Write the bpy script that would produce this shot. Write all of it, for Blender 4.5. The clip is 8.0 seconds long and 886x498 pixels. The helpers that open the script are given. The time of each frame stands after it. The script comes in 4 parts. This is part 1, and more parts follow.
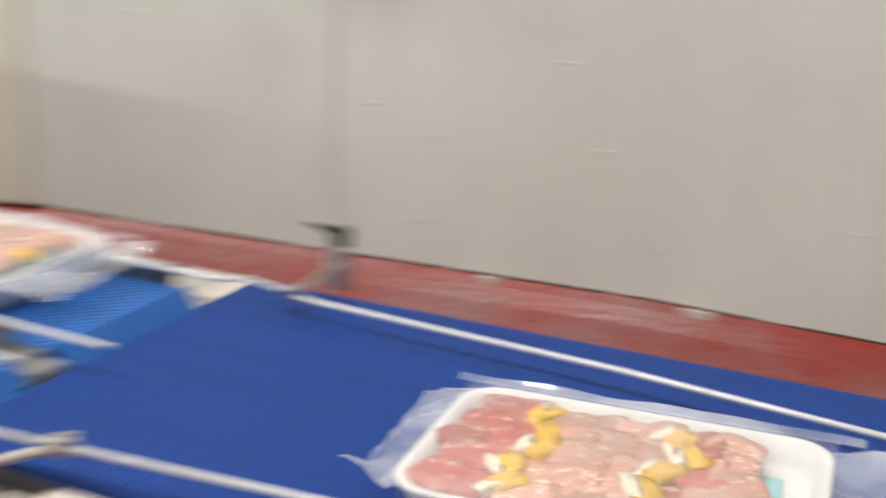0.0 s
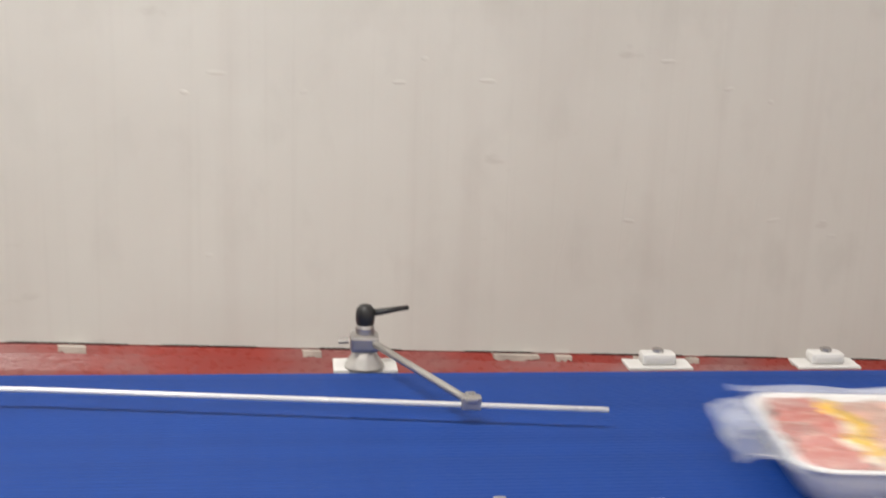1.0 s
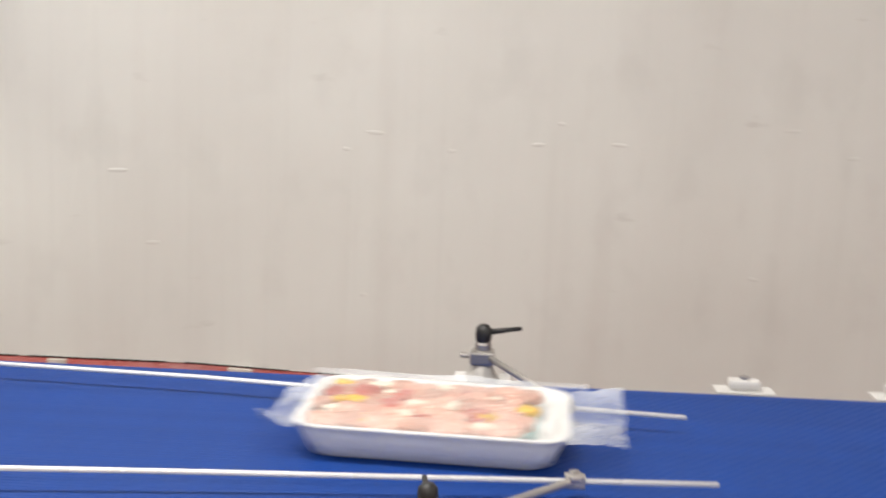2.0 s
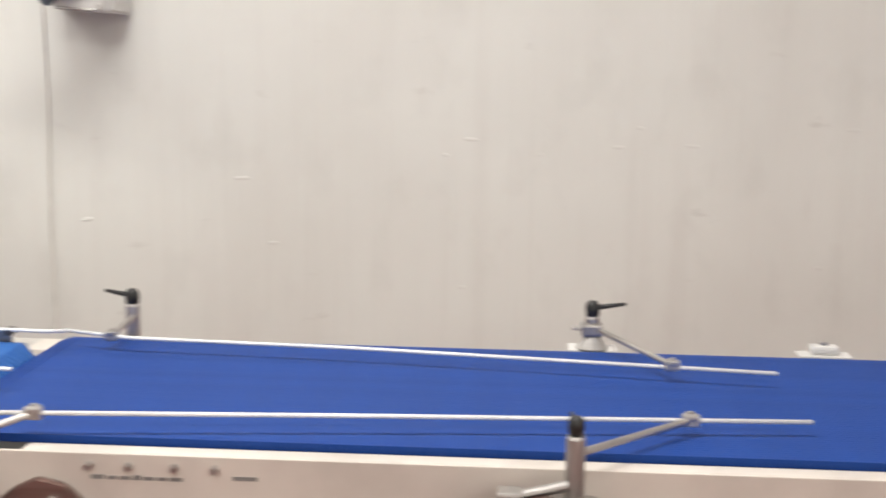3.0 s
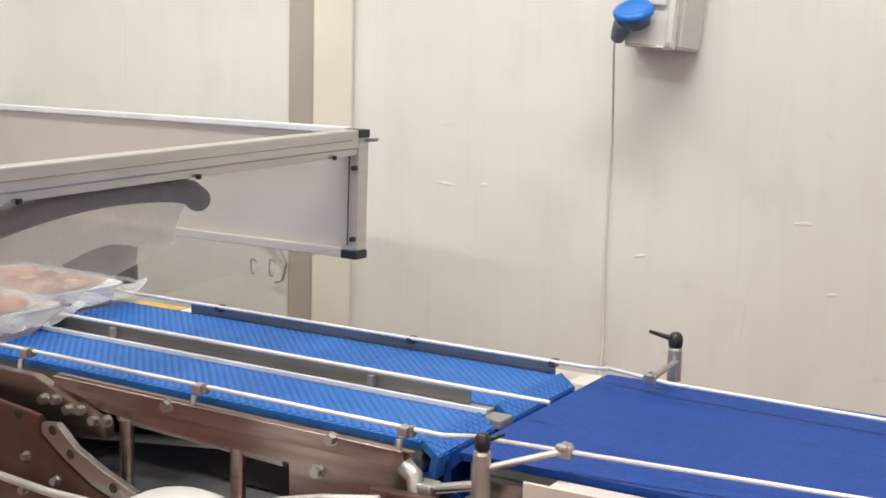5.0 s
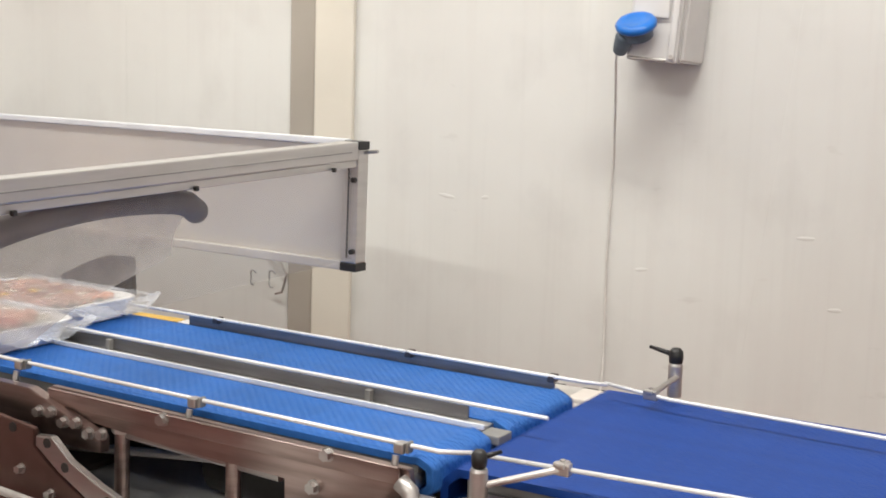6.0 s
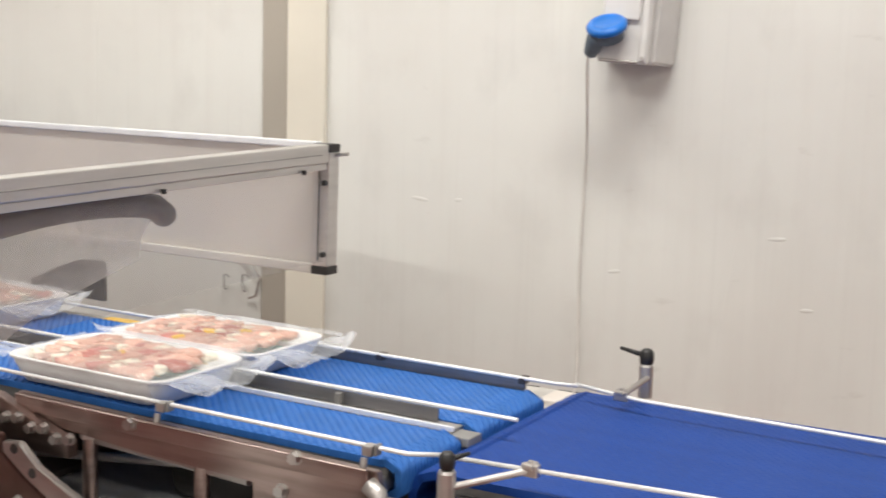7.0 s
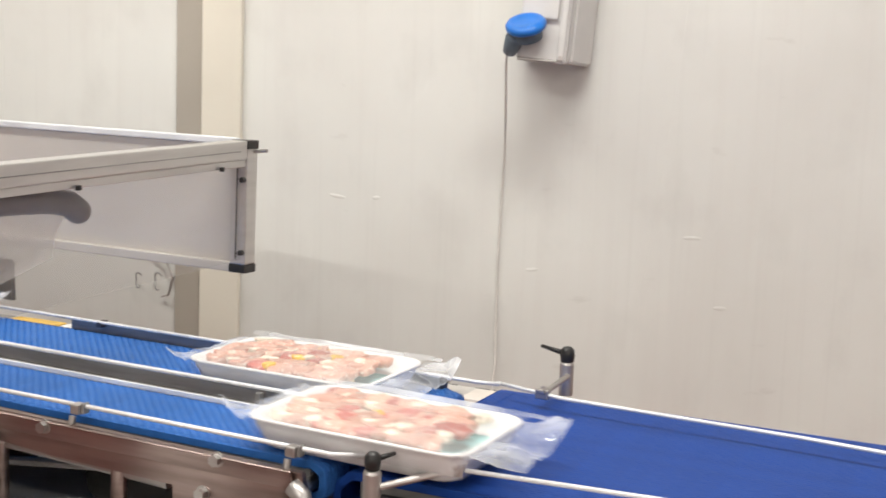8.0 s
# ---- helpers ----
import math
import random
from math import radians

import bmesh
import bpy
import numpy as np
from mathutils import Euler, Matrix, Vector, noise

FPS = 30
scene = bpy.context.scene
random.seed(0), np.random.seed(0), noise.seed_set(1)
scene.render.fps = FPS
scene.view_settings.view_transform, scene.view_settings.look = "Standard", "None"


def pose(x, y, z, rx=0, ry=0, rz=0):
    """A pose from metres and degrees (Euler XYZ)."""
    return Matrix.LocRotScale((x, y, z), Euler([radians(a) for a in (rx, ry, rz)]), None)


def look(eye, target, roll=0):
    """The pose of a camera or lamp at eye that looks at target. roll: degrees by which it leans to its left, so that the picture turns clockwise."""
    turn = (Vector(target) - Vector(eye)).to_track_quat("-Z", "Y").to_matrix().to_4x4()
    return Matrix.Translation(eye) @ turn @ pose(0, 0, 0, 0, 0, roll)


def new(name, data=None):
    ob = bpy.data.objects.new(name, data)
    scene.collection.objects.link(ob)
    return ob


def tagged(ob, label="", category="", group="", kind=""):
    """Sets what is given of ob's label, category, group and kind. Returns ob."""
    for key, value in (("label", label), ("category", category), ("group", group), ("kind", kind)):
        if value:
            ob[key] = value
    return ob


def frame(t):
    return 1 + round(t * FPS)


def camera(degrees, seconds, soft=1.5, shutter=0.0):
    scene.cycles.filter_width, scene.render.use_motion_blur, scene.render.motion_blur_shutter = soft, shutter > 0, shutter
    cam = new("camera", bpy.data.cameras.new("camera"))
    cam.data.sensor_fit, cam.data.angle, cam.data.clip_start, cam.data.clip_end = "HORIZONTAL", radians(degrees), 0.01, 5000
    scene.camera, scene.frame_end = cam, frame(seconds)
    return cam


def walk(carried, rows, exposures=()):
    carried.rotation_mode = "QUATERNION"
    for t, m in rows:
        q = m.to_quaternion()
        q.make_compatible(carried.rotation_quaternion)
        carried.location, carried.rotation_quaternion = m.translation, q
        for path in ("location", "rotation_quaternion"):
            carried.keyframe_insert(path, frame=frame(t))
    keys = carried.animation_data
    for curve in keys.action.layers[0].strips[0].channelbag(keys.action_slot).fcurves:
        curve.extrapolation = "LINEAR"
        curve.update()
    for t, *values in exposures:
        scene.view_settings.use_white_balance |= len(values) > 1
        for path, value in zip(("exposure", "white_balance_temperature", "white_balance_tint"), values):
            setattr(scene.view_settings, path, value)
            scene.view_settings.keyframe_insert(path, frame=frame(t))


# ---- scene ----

# ---------------- camera ----------------
cam = camera(40.0, 8.0, soft=1.7, shutter=0.6)
PATH = [
    (0, (-0.046, -0.523, 1.287), (-0.856, 1.211, 0.706), 1.65),
    (0.2, (-0.049, -0.467, 1.250), (-0.490, 1.407, 0.7045), 1.78),
    (0.4, (-0.056, -0.534, 1.270), (-0.100, 1.394, 0.740), 2.88),
    (0.6, (-0.077, -0.600, 1.280), (0.101, 1.328, 0.779), 3.15),
    (0.8, (-0.080, -0.649, 1.289), (0.185, 1.272, 0.799), 2.72),
    (1, (-0.062, -0.695, 1.300), (0.167, 1.236, 0.834), 1.91),
    (1.2, (-0.040, -0.712, 1.306), (0.073, 1.235, 0.863), 1.88),
    (1.5, (0.041, -0.772, 1.300), (-0.176, 1.169, 0.870), 1.97),
    (1.8, (0.031, -0.849, 1.291), (-0.146, 1.110, 0.930), 2.24),
    (2, (-0.014, -0.899, 1.289), (-0.067, 1.070, 0.942), 2.27),
    (2.2, (-0.058, -0.958, 1.286), (-0.023, 1.013, 0.948), 1.36),
    (3.3, (-0.143, -1.127, 1.287), (-0.417, 0.831, 0.981), 0.59),
    (3.5, (-0.205, -1.087, 1.252), (-0.623, 0.850, 0.979), 0.27),
    (3.7, (-0.163, -1.063, 1.257), (-0.774, 0.822, 0.988), -0.64),
    (4, (-0.123, -1.052, 1.287), (-0.927, 0.754, 0.980), 1.52),
    (4.5, (-0.110, -1.050, 1.288), (-1.085, 0.674, 1.008), 1.09),
    (5.8, (-0.114, -1.031, 1.287), (-1.095, 0.689, 1.004), 1.57),
    (6, (-0.112, -1.030, 1.291), (-1.099, 0.688, 1.025), 1.69),
    (6.5, (-0.105, -1.011, 1.285), (-1.142, 0.679, 1.022), 1.28),
    (7, (-0.101, -1.021, 1.288), (-1.062, 0.714, 1.030), 1.49),
    (7.5, (-0.112, -1.028, 1.291), (-0.998, 0.746, 1.030), 1.98),
    (8, (-0.120, -1.021, 1.287), (-0.947, 0.782, 1.030), 2.13),
]
walk(cam, [(t, look(eye, target, roll)) for t, eye, target, roll in PATH],
     exposures=[(0.0, -0.30), (0.3, -0.20), (0.8, -0.03), (1.5, 0.06), (2.2, 0.08), (3.3, 0.13), (4.0, 0.08), (8.0, 0.03)])

# ---------------- light ----------------
world = bpy.data.worlds.new("world")
scene.world = world
world.use_nodes = True
world.node_tree.nodes["Background"].inputs[0].default_value = (1.0, 0.97, 0.93, 1)
world.node_tree.nodes["Background"].inputs[1].default_value = 0.05
LAMP_SPOTS = [(-1.9, -0.1, 20.5), (-0.4, -0.1, 32), (2.9, -0.1, 13), (-1.9, -2.95, 23), (-0.4, -2.95, 36), (2.9, -2.95, 48)]  # x, y, watts
CEILING = 3.0


# ---------------- materials ----------------
def mat(name, color, rough=0.5, metal=0.0, spread=0.08, scale=8.0, fine=120.0, bump=0.05, stretch=(1, 1, 1), spec=0.5,
        tint=None, per_object=0.0, sss=0.0, veins=None):
    m = bpy.data.materials.new(name)
    m.use_nodes = True
    nt = m.node_tree
    b = nt.nodes["Principled BSDF"]
    tc = nt.nodes.new("ShaderNodeTexCoord")
    mp = nt.nodes.new("ShaderNodeMapping")
    mp.inputs["Scale"].default_value = stretch
    nt.links.new(tc.outputs["Object"], mp.inputs[0])
    big, small = nt.nodes.new("ShaderNodeTexNoise"), nt.nodes.new("ShaderNodeTexNoise")
    for n, s in ((big, scale), (small, fine)):
        n.inputs["Scale"].default_value = s
        n.inputs["Detail"].default_value = 6
        nt.links.new(mp.outputs[0], n.inputs["Vector"])
    mixn = nt.nodes.new("ShaderNodeMix")
    mixn.data_type = "RGBA"
    t = tint or tuple(c * (1 - 3 * spread) for c in color)
    mixn.inputs["A"].default_value = (*[min(1, c * (1 + spread)) for c in color], 1)
    mixn.inputs["B"].default_value = (*t, 1)
    ramp = nt.nodes.new("ShaderNodeMapRange")
    ramp.inputs["From Min"].default_value, ramp.inputs["From Max"].default_value = 0.42, 0.72
    nt.links.new(big.outputs["Fac"], ramp.inputs["Value"])
    nt.links.new(ramp.outputs[0], mixn.inputs["Factor"])
    out = mixn.outputs["Result"]
    if veins:
        vn, vr, vm = nt.nodes.new("ShaderNodeTexNoise"), nt.nodes.new("ShaderNodeMapRange"), nt.nodes.new("ShaderNodeMix")
        vn.inputs["Scale"].default_value, vn.inputs["Detail"].default_value, vn.inputs["Distortion"].default_value = veins[1], 4, 1.6
        vr.inputs["From Min"].default_value, vr.inputs["From Max"].default_value = 0.54, 0.64
        vm.data_type = "RGBA"
        vm.inputs["B"].default_value = (*veins[0], 1)
        add = nt.nodes.new("ShaderNodeVectorMath")
        oi2 = nt.nodes.new("ShaderNodeObjectInfo")
        nt.links.new(tc.outputs["Object"], add.inputs[0])
        nt.links.new(oi2.outputs["Random"], add.inputs[1])
        nt.links.new(add.outputs[0], vn.inputs["Vector"])
        nt.links.new(vn.outputs["Fac"], vr.inputs["Value"])
        nt.links.new(vr.outputs[0], vm.inputs["Factor"])
        nt.links.new(out, vm.inputs["A"])
        out = vm.outputs["Result"]
    if per_object:
        oi, hsv, mr = nt.nodes.new("ShaderNodeObjectInfo"), nt.nodes.new("ShaderNodeHueSaturation"), nt.nodes.new("ShaderNodeMapRange")
        mr.inputs["To Min"].default_value, mr.inputs["To Max"].default_value = 1 - per_object, 1 + per_object
        nt.links.new(oi.outputs["Random"], mr.inputs["Value"])
        nt.links.new(mr.outputs[0], hsv.inputs["Value"])
        nt.links.new(out, hsv.inputs["Color"])
        out = hsv.outputs[0]
    nt.links.new(out, b.inputs["Base Color"])
    rr = nt.nodes.new("ShaderNodeMapRange")
    rr.inputs["To Min"].default_value, rr.inputs["To Max"].default_value = max(0.02, rough - 0.1), min(1, rough + 0.12)
    nt.links.new(small.outputs["Fac"], rr.inputs["Value"])
    nt.links.new(rr.outputs[0], b.inputs["Roughness"])
    b.inputs["Metallic"].default_value = metal
    b.inputs["Specular IOR Level"].default_value = spec
    if sss:
        b.inputs["Subsurface Weight"].default_value = sss
        b.inputs["Subsurface Radius"].default_value = (0.01, 0.004, 0.003)
    if bump:
        bp = nt.nodes.new("ShaderNodeBump")
        bp.inputs["Strength"].default_value, bp.inputs["Distance"].default_value = bump, 0.004
        nt.links.new(small.outputs["Fac"], bp.inputs["Height"])
        nt.links.new(bp.outputs[0], b.inputs["Normal"])
    return m


def film_material(name, cover, rough, color=(1, 1, 1), patchy=1.0, gloss=0.9):
    """Thin clear plastic: most light passes, the rest is gloss and a little haze."""
    m = bpy.data.materials.new(name)
    m.use_nodes = True
    nt = m.node_tree
    b = nt.nodes["Principled BSDF"]
    b.inputs["Base Color"].default_value = (*color, 1)
    b.inputs["Roughness"].default_value = rough
    b.inputs["Specular IOR Level"].default_value = gloss
    clear, mx = nt.nodes.new("ShaderNodeBsdfTransparent"), nt.nodes.new("ShaderNodeMixShader")
    tc, ns, mr = nt.nodes.new("ShaderNodeTexCoord"), nt.nodes.new("ShaderNodeTexNoise"), nt.nodes.new("ShaderNodeMapRange")
    ns.inputs["Scale"].default_value = 14
    ns.inputs["Detail"].default_value = 2
    mr.inputs["From Min"].default_value, mr.inputs["From Max"].default_value = 0.38, 0.72
    mr.inputs["To Min"].default_value, mr.inputs["To Max"].default_value = cover * (1 - 0.5 * patchy), min(0.95, cover * (1 + 1.0 * patchy))
    nt.links.new(tc.outputs["Object"], ns.inputs["Vector"])
    nt.links.new(ns.outputs["Fac"], mr.inputs["Value"])
    nt.links.new(mr.outputs[0], mx.inputs[0])
    nt.links.new(clear.outputs[0], mx.inputs[1])
    nt.links.new(b.outputs[0], mx.inputs[2])
    nt.links.new(mx.outputs[0], nt.nodes["Material Output"].inputs["Surface"])
    bp = nt.nodes.new("ShaderNodeBump")
    bp.inputs["Strength"].default_value, bp.inputs["Distance"].default_value = 0.5, 0.004
    nt.links.new(ns.outputs["Fac"], bp.inputs["Height"])
    nt.links.new(bp.outputs[0], b.inputs["Normal"])
    return m


def wall_material():
    """Off-white washable wall coating: faint vertical wash marks, scuffs and dents."""
    m = mat("wall_coating", (0.770, 0.775, 0.742), 0.42, spread=0.03, scale=1.6, fine=60, bump=0.10, tint=(0.70, 0.69, 0.655))
    nt = m.node_tree
    b = nt.nodes["Principled BSDF"]
    tc, mp, st = nt.nodes.new("ShaderNodeTexCoord"), nt.nodes.new("ShaderNodeMapping"), nt.nodes.new("ShaderNodeTexNoise")
    mp.inputs["Scale"].default_value = (15, 1, 0.7)
    st.inputs["Scale"].default_value, st.inputs["Detail"].default_value = 1.0, 7
    sc, mp2 = nt.nodes.new("ShaderNodeTexNoise"), nt.nodes.new("ShaderNodeMapping")
    mp2.inputs["Scale"].default_value = (9, 1, 22)
    sc.inputs["Scale"].default_value, sc.inputs["Detail"].default_value = 1.0, 5
    nt.links.new(tc.outputs["Object"], mp.inputs[0])
    nt.links.new(tc.outputs["Object"], mp2.inputs[0])
    nt.links.new(mp.outputs[0], st.inputs["Vector"])
    nt.links.new(mp2.outputs[0], sc.inputs["Vector"])
    fl, mp3 = nt.nodes.new("ShaderNodeTexNoise"), nt.nodes.new("ShaderNodeMapping")
    mp3.inputs["Scale"].default_value = (70, 1, 1.6)
    fl.inputs["Scale"].default_value, fl.inputs["Detail"].default_value = 1.0, 3
    bl, mp4 = nt.nodes.new("ShaderNodeTexNoise"), nt.nodes.new("ShaderNodeMapping")
    mp4.inputs["Scale"].default_value = (10, 1, 7)
    bl.inputs["Scale"].default_value, bl.inputs["Detail"].default_value = 1.0, 8
    for m2, tex in ((mp3, fl), (mp4, bl)):
        nt.links.new(tc.outputs["Object"], m2.inputs[0])
        nt.links.new(m2.outputs[0], tex.inputs["Vector"])
    old = b.inputs["Base Color"].links[0].from_socket
    for tex, lo, hi, dark in ((st, 0.53, 0.76, (0.62, 0.585, 0.55, 1)), (fl, 0.56, 0.74, (0.58, 0.565, 0.535, 1)), (bl, 0.54, 0.70, (0.60, 0.59, 0.56, 1)), (sc, 0.68, 0.80, (0.50, 0.48, 0.44, 1))):
        mr, mx = nt.nodes.new("ShaderNodeMapRange"), nt.nodes.new("ShaderNodeMix")
        mx.data_type = "RGBA"
        mr.inputs["From Min"].default_value, mr.inputs["From Max"].default_value = lo, hi
        mr.inputs["To Max"].default_value = {st: 0.20, fl: 0.10, bl: 0.24, sc: 0.5}[tex]
        nt.links.new(tex.outputs["Fac"], mr.inputs["Value"])
        nt.links.new(mr.outputs[0], mx.inputs["Factor"])
        nt.links.new(old, mx.inputs["A"])
        mx.inputs["B"].default_value = dark
        old = mx.outputs["Result"]
    nt.links.new(old, b.inputs["Base Color"])
    bp = nt.nodes.new("ShaderNodeBump")
    bp.inputs["Strength"].default_value, bp.inputs["Distance"].default_value = 0.12, 0.005
    nt.links.new(st.outputs["Fac"], bp.inputs["Height"])
    nt.links.new(bp.outputs[0], b.inputs["Normal"])
    return m


def red_paint(name, color, rough, wash=0.10):
    """Painted concrete, worn and washed, with pale rubbed patches."""
    return mat(name, color, rough, spread=0.12, scale=5, fine=70, bump=0.25, tint=tuple(0.6 * c + wash for c in color), stretch=(1, 1, 2.5))


M_WALL = wall_material()
M_PLAIN = mat("plain_wall_paint", (0.78, 0.76, 0.72), 0.5, spread=0.03, scale=1.2)
M_PILLAR = mat("pillar_coating", (0.80, 0.76, 0.66), 0.4, spread=0.03, scale=3)
M_FOOT = mat("light_grey_casting", (0.56, 0.54, 0.51), 0.45, 0.4, spread=0.06, scale=30)
M_PILLARSHADE = mat("pillar_shade_beige", (0.42, 0.385, 0.33), 0.5, spread=0.04, scale=3)
M_SKIRT = mat("cream_side_cover", (0.70, 0.64, 0.58), 0.32, spread=0.06, scale=7, bump=0.03)
M_CEIL = mat("ceiling_panel_white", (0.82, 0.81, 0.79), 0.6, spread=0.02, scale=2)
M_KERB = red_paint("kerb_red_paint", (0.30, 0.048, 0.038), 0.28, 0.13)
M_FLOOR = red_paint("floor_red_resin", (0.165, 0.034, 0.030), 0.34, 0.03)
M_CHIP = mat("bare_plaster", (0.62, 0.56, 0.50), 0.8, spread=0.1, scale=30)
M_BELT_L = mat("light_blue_belt_plastic", (0.034, 0.150, 0.47), 0.5, spread=0.05, scale=20, bump=0.05, per_object=0.04, spec=0.3)
M_BELT_D = mat("royal_blue_belt_plastic", (0.006, 0.049, 0.262), 0.55, spread=0.05, scale=20, bump=0.05, per_object=0.03, spec=0.25)
M_STEEL = mat("brushed_stainless_steel", (0.52, 0.505, 0.49), 0.34, 1.0, spread=0.05, scale=6, fine=90, bump=0.04, stretch=(1, 1, 14))
M_STEEL_DULL = mat("blasted_stainless_steel", (0.55, 0.53, 0.51), 0.45, 1.0, spread=0.08, scale=9, fine=160, bump=0.06)
# brushed steel; the warm tint is the red floor's reflection put into the colour
M_PLATE = mat("floor_reflection_steel_plate", (0.38, 0.30, 0.275), 0.32, 1.0, spread=0.1, scale=7, fine=90, bump=0.05, stretch=(1, 1, 10))
# steel toned down; the shadow below the rails is in this colour
M_SHADEPLATE = mat("shaded_steel", (0.30, 0.295, 0.30), 0.38, 0.9, spread=0.08, scale=9, fine=90, bump=0.05, stretch=(1, 1, 10))
# plain steel given a red-brown colour in place of the mirrored red floor
M_REFLECTPLATE = mat("red_reflection_steel", (0.16, 0.095, 0.08), 0.42, 0.8, spread=0.15, scale=9, fine=90, bump=0.05)
M_DARKSTEEL = mat("dark_and_shaded_steel", (0.15, 0.13, 0.12), 0.4, 0.9, spread=0.2, scale=9, fine=90, bump=0.06)
M_ROD = mat("polished_steel_rod", (0.80, 0.81, 0.82), 0.26, 0.12, spread=0.02, scale=12, fine=14, bump=0.0)
M_STRIP = mat("white_plastic_strip", (0.76, 0.78, 0.80), 0.35, spread=0.03, scale=20)
M_DARK = mat("black_hard_plastic", (0.018, 0.018, 0.018), 0.4, spread=0.1, scale=40)
# near black for dark parts and joints, and for shade in holes and openings
M_GAP = mat("dark_paint_and_recess_shade", (0.035, 0.032, 0.03), 0.6, spread=0.15, scale=12)
M_GREY = mat("grey_machine_casting", (0.27, 0.265, 0.255), 0.5, 0.3, spread=0.12, scale=8)
M_ALU = mat("satin_aluminium_profile", (0.63, 0.62, 0.60), 0.38, 0.85, spread=0.03, scale=10, stretch=(1, 1, 8))
M_PANEL = mat("white_hood_panel", (0.57, 0.54, 0.50), 0.4, spread=0.03, scale=4)
M_BOX = mat("light_grey_enclosure", (0.72, 0.71, 0.69), 0.38, spread=0.03, scale=10)
M_PLUGBLUE = mat("blue_socket_plastic", (0.01, 0.16, 0.58), 0.35, spread=0.05, scale=30)
M_PLUGGREY = mat("grey_blue_plug_plastic", (0.12, 0.16, 0.20), 0.45, spread=0.1, scale=30)
M_CABLE = mat("white_cable_sheath", (0.75, 0.73, 0.69), 0.5, spread=0.03, scale=30)
M_YELLOW = mat("yellow_plastic_block", (0.62, 0.40, 0.08), 0.5, spread=0.1, scale=30)
M_FOAM = mat("white_foam_tray", (0.82, 0.82, 0.82), 0.5, spread=0.015, scale=30, fine=400, bump=0.06)
M_PORK = mat("raw_pork", (0.58, 0.33, 0.26), 0.36, spread=0.2, scale=2.2, fine=9, bump=0.5, per_object=0.22, sss=0.1, tint=(0.60, 0.34, 0.26), veins=((0.86, 0.72, 0.63), 3.4))
M_BEEF = mat("raw_red_pork", (0.42, 0.115, 0.095), 0.36, spread=0.2, scale=2.2, fine=9, bump=0.5, per_object=0.22, sss=0.1, tint=(0.55, 0.24, 0.20), veins=((0.78, 0.54, 0.47), 2.2))
M_PEPPER = mat("yellow_pepper", (0.80, 0.50, 0.06), 0.3, spread=0.1, scale=3, per_object=0.15)
M_ONION = mat("white_onion", (0.87, 0.79, 0.66), 0.35, spread=0.1, scale=3, per_object=0.1)
M_STICK = mat("bare_wood_skewer", (0.72, 0.56, 0.36), 0.6, spread=0.08, scale=60)
M_PAD = mat("turquoise_absorbent_pad", (0.36, 0.65, 0.67), 0.7, spread=0.1, scale=30)
M_FILM = film_material("clear_wrapping_film", 0.14, 0.12)
M_FLAP = film_material("crumpled_film_end", 0.30, 0.06, (0.9, 0.94, 1), 0.8, 1.0)
M_SEAM = film_material("film_seam", 0.5, 0.1, (0.95, 0.97, 1), 0.3)
M_SHEET = film_material("hazy_acrylic_sheet", 0.12, 0.3, (0.46, 0.44, 0.42), 0.12, 0.25)
M_CURTAIN = film_material("hazy_soft_curtain", 0.44, 0.5, (0.62, 0.59, 0.585), 0.25)
M_HOSE = mat("grey_rubber_edge", (0.12, 0.105, 0.11), 0.55, spread=0.1, scale=20)
M_GLOW = bpy.data.materials.new("lamp_diffuser")
M_GLOW.use_nodes = True
M_GLOW.node_tree.nodes["Principled BSDF"].inputs["Emission Color"].default_value = (1, 0.96, 0.9, 1)
M_GLOW.node_tree.nodes["Principled BSDF"].inputs["Emission Strength"].default_value = 4


# ---------------- mesh helpers ----------------
def mesh_of(name, bm, material, smooth=False):
    me = bpy.data.meshes.new(name)
    bm.normal_update()
    bm.to_mesh(me)
    bm.free()
    me.materials.append(material)
    if smooth:
        for p in me.polygons:
            p.use_smooth = True
    return me


def part(name, bm, material, parent=None, label="", smooth=False):
    ob = new(name, mesh_of(name, bm, material, smooth))
    if parent:
        ob.parent = parent
    return tagged(ob, label)


def empty(name, m=None):
    ob = new(name)
    ob.empty_display_size = 0.05
    if m is not None:
        ob.matrix_basis = m
    return ob


def box(x0, x1, y0, y1, z0, z1, bevel=0.0, bm=None):
    bm = bm or bmesh.new()
    made = bmesh.ops.create_cube(bm, size=1)["verts"]
    bmesh.ops.transform(bm, verts=made, matrix=Matrix.Translation(((x0 + x1) / 2, (y0 + y1) / 2, (z0 + z1) / 2))
                        @ Matrix.Diagonal((x1 - x0, y1 - y0, z1 - z0, 1)))
    if bevel:
        edges = list({e for v in made for e in v.link_edges})
        bmesh.ops.bevel(bm, geom=edges, offset=bevel, segments=2, affect="EDGES", profile=0.6)
    return bm


def rod(a, b, r, seg=14, bm=None, r2=None):
    """A round bar from a to b."""
    bm = bm or bmesh.new()
    a, b = Vector(a), Vector(b)
    d = b - a
    made = bmesh.ops.create_cone(bm, cap_ends=True, segments=seg, radius1=r, radius2=r if r2 is None else r2, depth=d.length)["verts"]
    bmesh.ops.transform(bm, verts=made, matrix=Matrix.Translation((a + b) / 2) @ d.to_track_quat("Z", "Y").to_matrix().to_4x4())
    return bm


